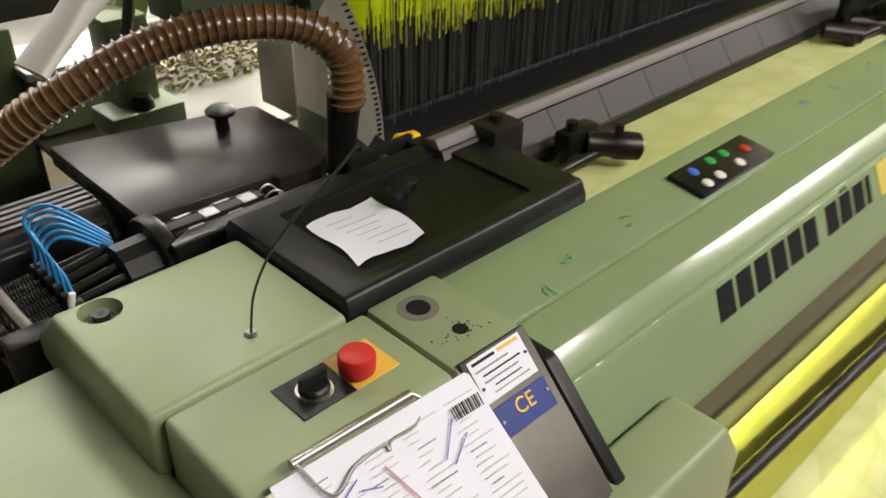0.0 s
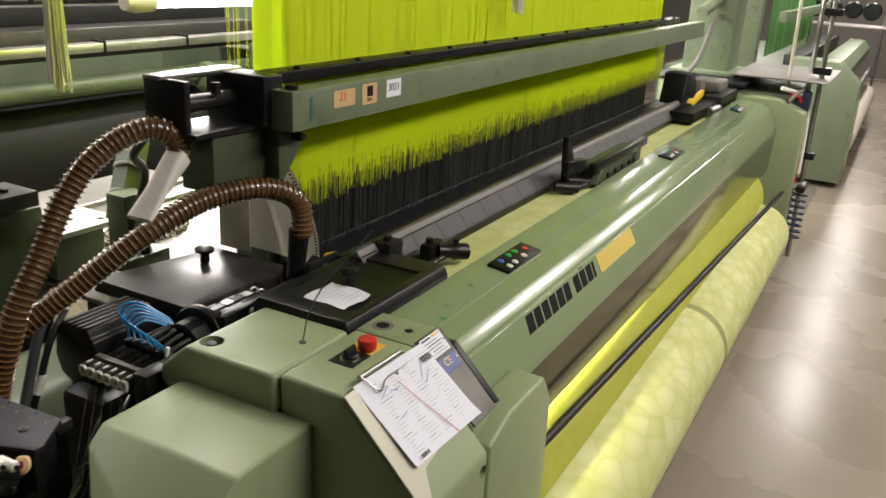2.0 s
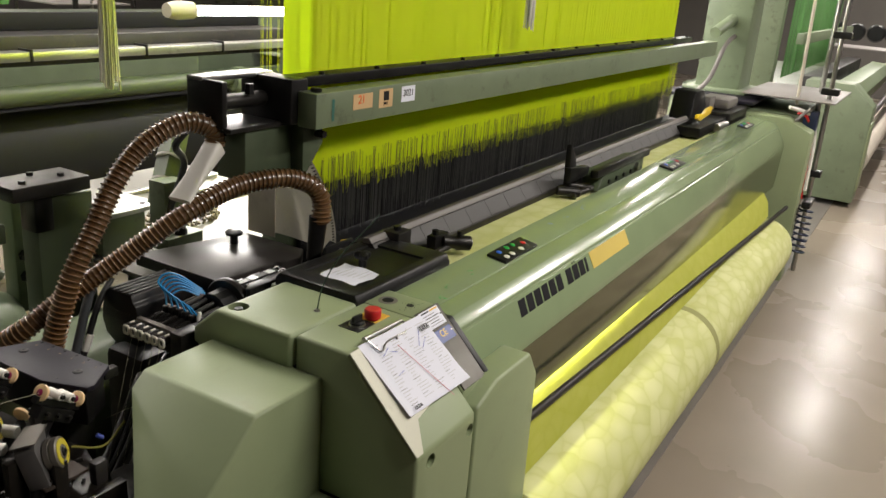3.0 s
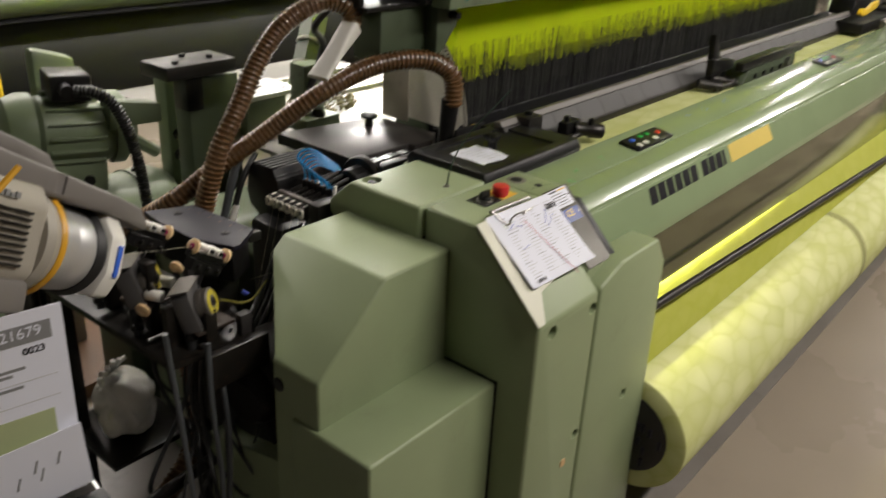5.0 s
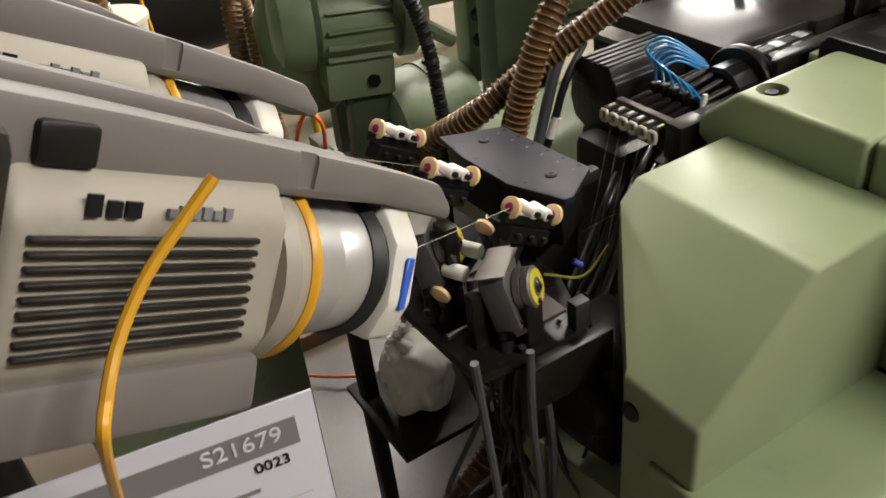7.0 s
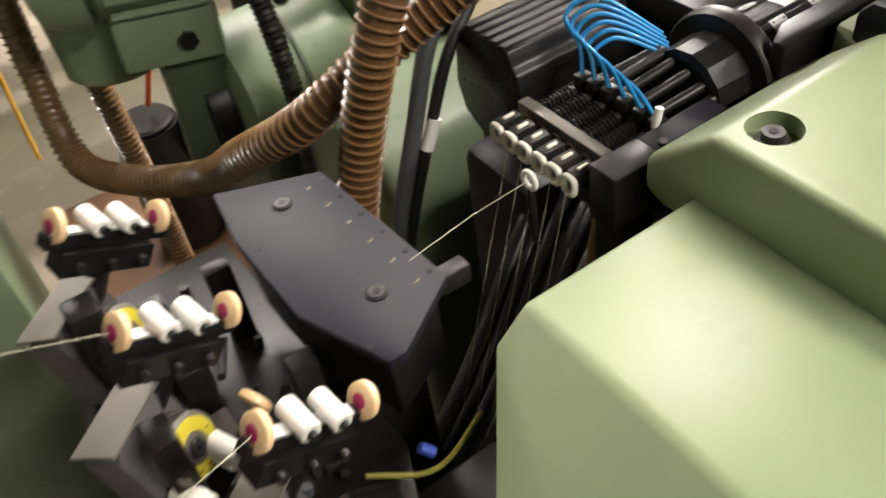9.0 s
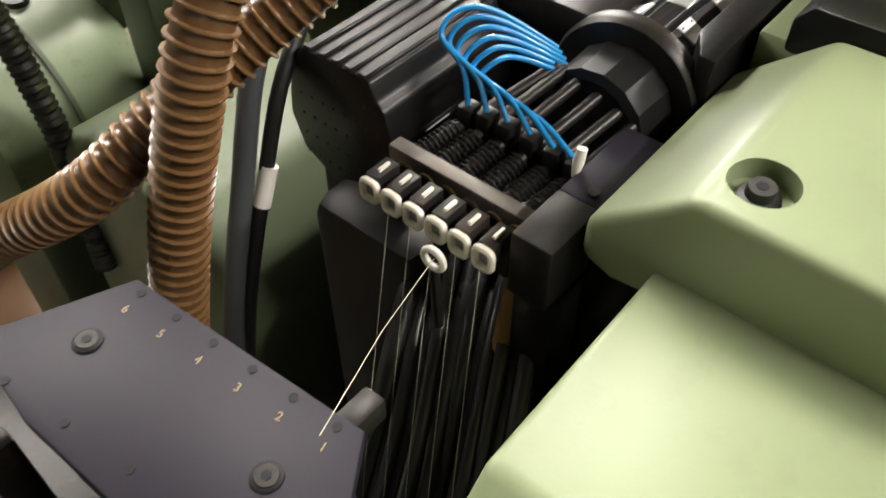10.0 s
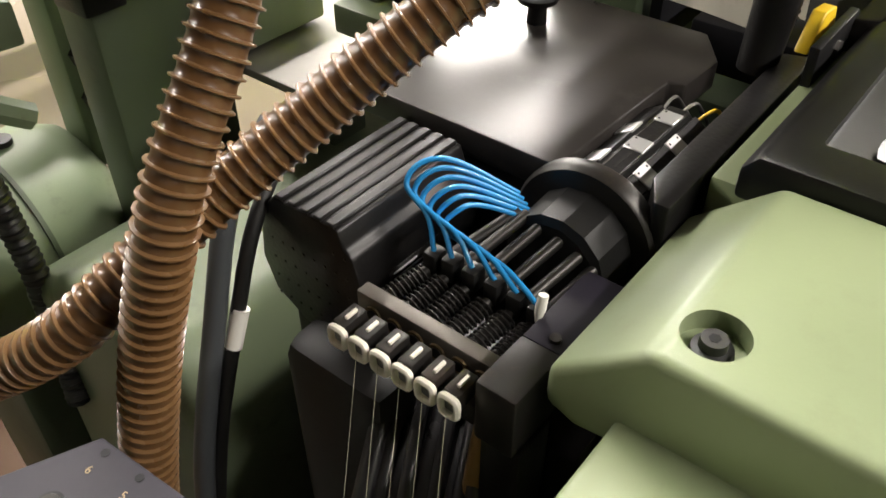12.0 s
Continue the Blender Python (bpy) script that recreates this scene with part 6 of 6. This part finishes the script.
def yarn_tray():
    t = thing("yarn_deck", "pale worn sheet metal deck behind the covers", "deck")
    part("deck", box(0.05, 0.95, 0.72, 1.60, 0.86, 0.872, 0.003), DECK, t, "bright worn metal deck")
    for i in range(3):
        part("rail", box(0.0, 0.9, 1.10 + i * 0.12, 1.13 + i * 0.12, 0.872, 0.885, 0.003), STEEL, t)
    part("leg", box(0.10, 0.16, 0.80, 0.86, 0.0, 0.86, 0.003), DGREEN, t)
    part("leg", box(0.80, 0.86, 1.48, 1.54, 0.0, 0.86, 0.003), DGREEN, t)
    c = B()
    rnd = random.Random(3)
    for i in range(420):
        a, w = rnd.uniform(0, 6.28), rnd.random() ** 0.5
        p = Vector((0.42 + 0.16 * w * math.cos(a), 1.02 + 0.07 * w * math.sin(a), 0.876 + 0.07 * (1 - w * w) * rnd.random()))
        sweep([p, p + Vector((rnd.uniform(-0.014, 0.014), rnd.uniform(-0.014, 0.014), rnd.uniform(-0.006, 0.008)))], 0.0035, 4, c)
    o = part("chain", c, BRASSY, t, "pile of fine dull chain")
    tagged(o, kind="stuff")


yarn_tray()


def floor_clutter():
    t = thing("green_cabinet", "green sheet metal cabinet beside the feeders", "cabinet")
    part("body", prism([(-1.10, 0.0), (-1.10, 0.945), (-0.682, 0.945), (-0.70, 0.0)], "y", 0.80, 1.25, 0.006), GREEN2, t)
    part("rivet", cyl((-0.737, 0.796, 0.834), (-0.737, 0.801, 0.834), 0.006, 8), STEEL, t)
    m = thing("pump_motor", "small grey pump motor on a brown board", "motor")
    part("board", box(-0.62, 0.02, 1.30, 1.95, 0.0, 0.05, 0.005), RUST, m, "brown wooden board")
    part("motor_body", lathe((-0.37, 1.62, 0.06), (-0.37, 1.62, 0.38), [(0, 0.08), (0.1, 0.085), (0.8, 0.085), (0.9, 0.075), (1, 0.07)], 28), DSTEEL, m)
    part("motor_cap", cyl((-0.37, 1.62, 0.38), (-0.37, 1.62, 0.395), 0.065, 24, 0.006), DSTEEL, m)
    part("switch_box", box(-0.27, -0.17, 1.55, 1.70, 0.05, 0.42, 0.008), GREYP, m)
    part("switch_block", box(-0.295, -0.262, 1.53, 1.58, 0.20, 0.44, 0.004), BLACKP, m)
    cable([(-0.28, 1.55, 0.43), (-0.28, 1.54, 0.52), (-0.31, 1.58, 0.54), (-0.35, 1.62, 0.42)], 0.006, ORANGE, m)
    cable([(-0.70, 1.30, 0.03), (-0.5, 1.1, 0.03), (-0.2, 1.0, 0.03), (0.0, 1.3, 0.03)], 0.004, ORANGE, m)
    cable([(-0.60, 1.9, 1.1), (-0.58, 1.85, 0.7), (-0.60, 1.8, 0.3)], 0.005, OCHRE, m)
    part("yellow_pole", cyl((-0.20, 1.75, 0.0), (-0.24, 1.75, 1.0), 0.012, 10), YELLOW2, m)
    b = thing("white_bag", "crumpled white plastic bag on the stand's lower plate", "bag", x=-0.575, y=0.545, z=0.432)
    bm = B()
    bmesh.ops.create_icosphere(bm, subdivisions=5, radius=0.06)
    for v in bm.verts:
        q = v.co.copy()
        fold = abs(noise.noise(q * 16)) + 0.5 * abs(noise.noise(q * 38 + Vector((3, 1, 2))))
        v.co = q * (0.9 + 0.5 * fold)
        v.co.z = max(0.0, v.co.z * 1.35 + 0.07)
        if v.co.z > 0.11:
            v.co.x -= (v.co.z - 0.11) * 0.6
    part("bag_skin", bm, WHITE, b)
    tail = B()
    for a in range(5):
        sweep(smooth_path([(-0.02, 0.0, 0.13), (-0.035 + 0.009 * a, 0.004 * a, 0.155), (-0.05 + 0.018 * a, 0.006 * a - 0.01, 0.178 - 0.006 * abs(a - 2))], 4), 0.0055, 6, tail)
    part("bag_knot", tail, WHITE, b, "gathered bag mouth")
    k = thing("bucket", "cream plastic bucket behind the motor", "bucket", x=-0.82, y=1.05, z=0.945)
    part("tub", lathe((0, 0, 0), (0, 0, 0.13), [(0, 0.06), (0.92, 0.075), (0.94, 0.08), (1, 0.08)], 28), CREAM, k)
    hose("suction_hose", [(-0.93, 1.0, 0.95), (-0.91, 1.02, 1.18), (-0.87, 1.0, 1.27), (-0.83, 1.02, 1.20), (-0.82, 1.05, 1.03)], 0.024, "brown hose looped into the bucket")


floor_clutter()


# ---- far end of the loom ----
def far_end():
    part("far_cover", prism([(-0.30, 0.0), (-0.30, 0.92), (-0.15, 0.985), (0.10, 0.99), (0.55, 1.03), (0.60, 0.0)], "x", 3.95, 4.10, 0.01, 2), GREEN, loom, "green cover at the far end")
    part("far_deck", box(4.10, 5.0, -0.20, 0.60, 0.85, 1.00, 0.01), GREEN2, loom)
    part("far_table", box(3.95, 4.9, 0.05, 0.60, 1.03, 1.05, 0.004), SLATE, loom)
    part("far_body", box(4.10, 5.0, -0.15, 0.60, 0.0, 0.85, 0.01), DGREEN, loom)
    part("upright", prism([(4.30, 1.05), (4.62, 1.05), (4.60, 3.75), (4.32, 3.75)], "y", 0.22, 0.50, 0.008), GREEN2, loom, "tall green upright post")
    part("upright_foot", box(4.22, 4.70, 0.16, 0.56, 1.05, 1.075, 0.005), GREEN2, loom)
    part("brace", cyl((4.10, 0.38, 1.42), (4.48, 0.30, 1.56), 0.035, 16), GREEN2, loom)
    part("thin_pipe", sweep(smooth_path([(3.75, 0.36, 1.08), (4.0, 0.34, 1.16), (4.2, 0.32, 1.36), (4.45, 0.28, 1.43)], 6), 0.014, 10), GREYP, loom)
    part("stand_pole", cyl((4.25, -0.33, 0.0), (4.25, -0.30, 3.7), 0.014, 12), STEEL, loom)
    part("stand_pole", cyl((4.60, -0.24, 0.0), (4.60, -0.22, 2.4), 0.016, 12), STEEL, loom)
    for z in (0.62, 1.12, 1.45):
        part("pole_clamp", box(4.22, 4.30, -0.37, -0.27, z, z + 0.04, 0.006), BLACKP, loom)
    part("shelf", box(4.05, 4.9, -0.38, 0.15, 1.085, 1.095, 0.003), GREYP, loom, "grey metal shelf")
    part("white_pole", cyl((4.15, -0.16, 1.05), (4.15, -0.12, 2.6), 0.010, 10), CREAM, loom)
    cable([(3.95, -0.20, 0.98), (4.02, -0.24, 1.03), (4.12, -0.26, 1.02), (4.2, -0.28, 0.9), (4.16, -0.28, 0.62)], 0.010, GREYP, loom)
    cable([(4.0, -0.2, 1.02), (4.08, -0.25, 0.98), (4.12, -0.28, 0.8), (4.12, -0.30, 0.5)], 0.008, RED, loom)
    cable([(3.98, -0.15, 1.05), (4.1, -0.26, 1.0), (4.14, -0.3, 0.85), (4.12, -0.31, 0.55)], 0.012, WHITE, loom)
    part("dark_plug", box(4.08, 4.16, -0.30, -0.22, 0.88, 1.03, 0.01), NAVY, loom)
    helix = [(4.10 + 0.045 * math.cos(a), -0.34 + 0.045 * math.sin(a), 0.46 - 0.0125 * a / 1.9 * 0.9) for a in (i * 0.35 for i in range(150))]
    part("coil_cable", sweep(helix, 0.006, 6), NAVY, loom, "dark blue coiled cable")
    part("coil_end", box(4.02, 4.20, -0.37, -0.32, 0.46, 0.50, 0.008), BLACKP, loom)


far_end()


# ---- neighbouring looms and things farther off ----
def far_loom():
    t = thing("loom", "neighbouring green loom with dark harness cords", "loom", "neighbouring looms")
    part("end_cover", prism([(-0.30, 0.05), (-0.30, 0.85), (-0.12, 1.02), (0.25, 1.02), (0.25, 0.05)], "x", 0.0, 0.32, 0.01), GREEN2, t)
    part("door_panel", box(0.02, 0.30, -0.312, -0.29, 0.15, 0.72, 0.008), GREEN, t)
    part("breast_beam", prism([(-0.16, 0.80), (-0.17, 0.90), (-0.10, 0.98), (0.06, 0.99), (0.06, 0.80)], "x", 0.32, 3.9, 0.005), GREEN2, t)
    part("cloth_roll", cyl((0.36, -0.20, 0.36), (3.8, -0.20, 0.36), 0.13, 32), CREAM, t, "roll of pale cloth")
    part("guide_roll", cyl((0.36, -0.22, 0.66), (3.8, -0.22, 0.66), 0.03, 16), STEEL, t)
    part("body", box(0.1, 4.1, 0.06, 1.3, 0.05, 0.86, 0.02), DGREEN, t)
    part("sley", box(0.3, 3.8, 0.18, 0.34, 0.86, 1.02, 0.006), DSTEEL, t)
    part("crossbar", box(0.2, 4.0, 0.36, 0.42, 1.28, 1.37, 0.005), GREEN2, t)
    hs = part("harness", strips(0.3, 3.7, 0.012, 0.011, 0.50, 0.98, 1.9, 5, 0.004), mat("green_yarn", (0.05, 0.16, 0.03), 0.6) if "green_yarn" not in bpy.data.materials else bpy.data.materials["green_yarn"], t, "dark green harness cords", smooth=False)
    tagged(hs, kind="stuff")
    for x in (0.12, 3.95):
        part("upright", box(x, x + 0.14, 0.55, 0.75, 0.8, 3.7, 0.006), GREEN2, t)
    for i in range(5):
        part("hopper", lathe((4.2 + 0.12 * (i % 2), -0.1 + 0.22 * i, 1.30), (4.26 + 0.12 * (i % 2), -0.1 + 0.22 * i, 1.30), [(0, 0.09), (0.5, 0.11), (1, 0.09)], 20), BLACKP, t, "black yarn disc")
    part("shelf", box(4.1, 4.9, -0.3, 1.0, 1.10, 1.115, 0.003), GREYP, t)
    for y in (-0.25, 0.9):
        part("stand_pole", cyl((4.5, y, 0.0), (4.5, y, 2.2), 0.016, 10), STEEL, t)
    return t


fl = far_loom()
fl.matrix_basis = pose(6.35, -0.15, 0)
copy_thing(fl, pose(-0.55, 6.3, 0))
copy_thing(fl, pose(6.9, 3.2, 0))


def back_beam():
    """The back of the loom opposite: dark warp beam, rollers and frame."""
    t = thing("warp_stand", "dark warp beam and green frame of the loom behind", "warp beam")
    part("warp_beam", cyl((-3.0, 2.75, 0.70), (2.55, 2.75, 0.70), 0.30, 40), INK, t, "black wound warp beam")
    part("green_roll", cyl((-3.0, 2.45, 1.02), (2.5, 2.45, 1.02), 0.045, 24), DGREEN, t, "green painted back roll")
    part("steel_rail", box(-3.0, 2.65, 2.42, 2.50, 1.165, 1.205, 0.004), STEEL, t, "pale steel rail")
    part("dark_rail", box(-3.0, 2.6, 2.52, 2.75, 1.13, 1.26, 0.006), DSTEEL, t)
    part("side_frame", prism([(2.45, 0.0), (2.95, 0.0), (2.95, 1.05), (2.75, 1.18), (2.45, 1.15)], "y", 2.30, 2.42, 0.01), GREEN2, t)
    part("side_frame", box(2.56, 2.72, 2.30, 3.2, 0.0, 1.10, 0.01), DGREEN, t)
    for x in (0.3, 0.9, 1.5, 2.0):
        part("rail_clip", box(x, x + 0.012, 2.415, 2.505, 1.16, 1.215, 0.002), BLACK, t)
    part("roll_flange", lathe((2.08, 2.43, 1.0), (2.16, 2.43, 1.0), [(0, 0.05), (0.3, 0.075), (1, 0.075)], 20), GREEN2, t)
    for i in range(4):
        part("flange_bolt", cyl((2.20 + 0.06 * i, 2.38, 0.98 + 0.02 * (i % 2)), (2.20 + 0.06 * i, 2.42, 0.98 + 0.02 * (i % 2)), 0.018, 8), DSTEEL, t)
    part("dark_screen", box(-3.0, 2.6, 2.72, 2.75, 1.26, 1.34, 0.004), INK, t)
    for x in (0.2, 1.6):
        part("foot", cyl((x, 2.5, 0.0), (x, 2.5, 0.40), 0.05, 12), DSTEEL, t)
    h = part("green_harness", strips(-3.0, 2.2, 0.014, 0.013, 4.6, 1.22, 1.60, 8, 0.004), bpy.data.materials["green_yarn"], t, "bright green harness cords", smooth=False)
    tagged(h, kind="stuff")
    part("green_bar", box(-3.0, 2.3, 4.5, 4.58, 1.38, 1.46, 0.005), GREEN, t)
    part("machine_bank", box(-3.0, 6.0, 4.7, 5.1, 0.0, 1.15, 0.02), DGREEN, t)


back_beam()


def creel():
    """Yarn creels far behind: rows of posts and small cones."""
    t = thing("yarn_creel", "far yarn creel with rows of small bright cones", "creel")
    rnd = random.Random(31)
    mats = (CERAMIC, WHITE, GREYP, OCHRE, BLACKP, GREEN2)
    for i in range(14):
        part("post", box(1.8 + i * 0.55, 1.83 + i * 0.55, 5.6 + 0.3 * (i % 3), 5.64 + 0.3 * (i % 3), 0.0, 2.6, 0.003), DSTEEL, t)
    for k in range(4):
        part("shelf_bar", box(1.7, 9.5, 5.58, 5.62, 0.9 + 0.28 * k, 0.93 + 0.28 * k, 0.003), DSTEEL, t)
    for i in range(150):
        x, z = rnd.uniform(1.8, 9.4), 0.95 + 0.28 * rnd.randrange(4) + 0.01
        y = rnd.uniform(5.4, 5.75)
        part("cone", lathe((x, y, z), (x, y - 0.02, z + 0.12), [(0, 0.05), (1, 0.02)], 10), rnd.choice(mats), t)
    part("red_flag", box(2.05, 2.10, 4.4, 4.45, 1.30, 1.36, 0.004), ORANGE, t)
    part("yellow_flag", box(2.0, 2.03, 4.4, 4.43, 1.36, 1.62, 0.004), YELLOW2, t)


creel()


def hanging_tube():
    t = thing("work_light", "lit fluorescent work tube hanging behind the harness", "lamp")
    part("tube", cyl((1.35, 1.95, 1.415), (2.6, 1.95, 1.405), 0.022, 14), TUBEB, t, "glowing tube")
    part("socket", lathe((1.22, 1.95, 1.416), (1.36, 1.95, 1.415), [(0, 0.03), (0.4, 0.04), (1, 0.036)], 18), BEIGE, t)
    part("wire", cyl((1.3, 1.95, 1.45), (1.3, 1.95, 3.8), 0.004, 6), STEEL, t)
    for x, y, z, s in ((0.36, 1.22, 1.28, 1.0), (1.49, 0.415, 1.51, 0.6)):
        k = thing("yarn_bundle", "hanging bundle of white yarn ends", "yarn", x=x, y=y, z=z)
        rnd = random.Random(int(x * 100))
        b = B()
        for i in range(40):
            a, q = rnd.uniform(0, 6.28), rnd.uniform(0, 0.028) * s
            x1, y1 = q * math.cos(a), q * math.sin(a)
            sweep([(x1 * 0.6, y1 * 0.6, 3.805 - z), (x1 * 0.8, y1 * 0.8, 0.3), (x1 + rnd.uniform(-0.004, 0.004), y1, rnd.uniform(-0.03, 0.02))], 0.0035 * s, 5, b)
        tagged(part("yarn_strand", b, WHITE, k), kind="stuff")


TUBEB = glow("work_tube_glow", (1, 0.97, 0.92), 12.0)
hanging_tube()

# ---- what moves ----
def motions():
    # heddle rows rise and fall with every pick
    rnd = random.Random(55)
    for ob, cords, k in heddles:
        rows, t = [], 0.0
        while t <= 12.0001:
            up = 0.045 * rnd.choice((0, 0, 1))
            rows.append((t, pose(0, 0, up - 0.012)))
            t += 0.2
        walk(ob, rows)
        walk(cords, rows)
    # the clip drum turns on in bursts
    base = drum.matrix_basis.copy()
    turn = lambda a: base @ pose(0, 0, 0, a)
    walk(drum, [(0, turn(0)), (4.5, turn(0)), (4.6, turn(60)), (4.7, turn(120)), (4.8, turn(180)), (10.3, turn(180)), (10.37, turn(240)), (10.44, turn(300)), (10.5, turn(360)), (12, turn(360))])
    # the needle comes up with its thread and drops back
    up, down = pose(-0.245, 0.385, 0.905), pose(-0.20, 0.425, 0.735)
    walk(needle, [(0, down), (2.0, down), (2.2, up), (2.6, up), (2.8, down), (8.55, down), (8.7, up), (10.05, up), (10.2, down), (12, down)])


motions()
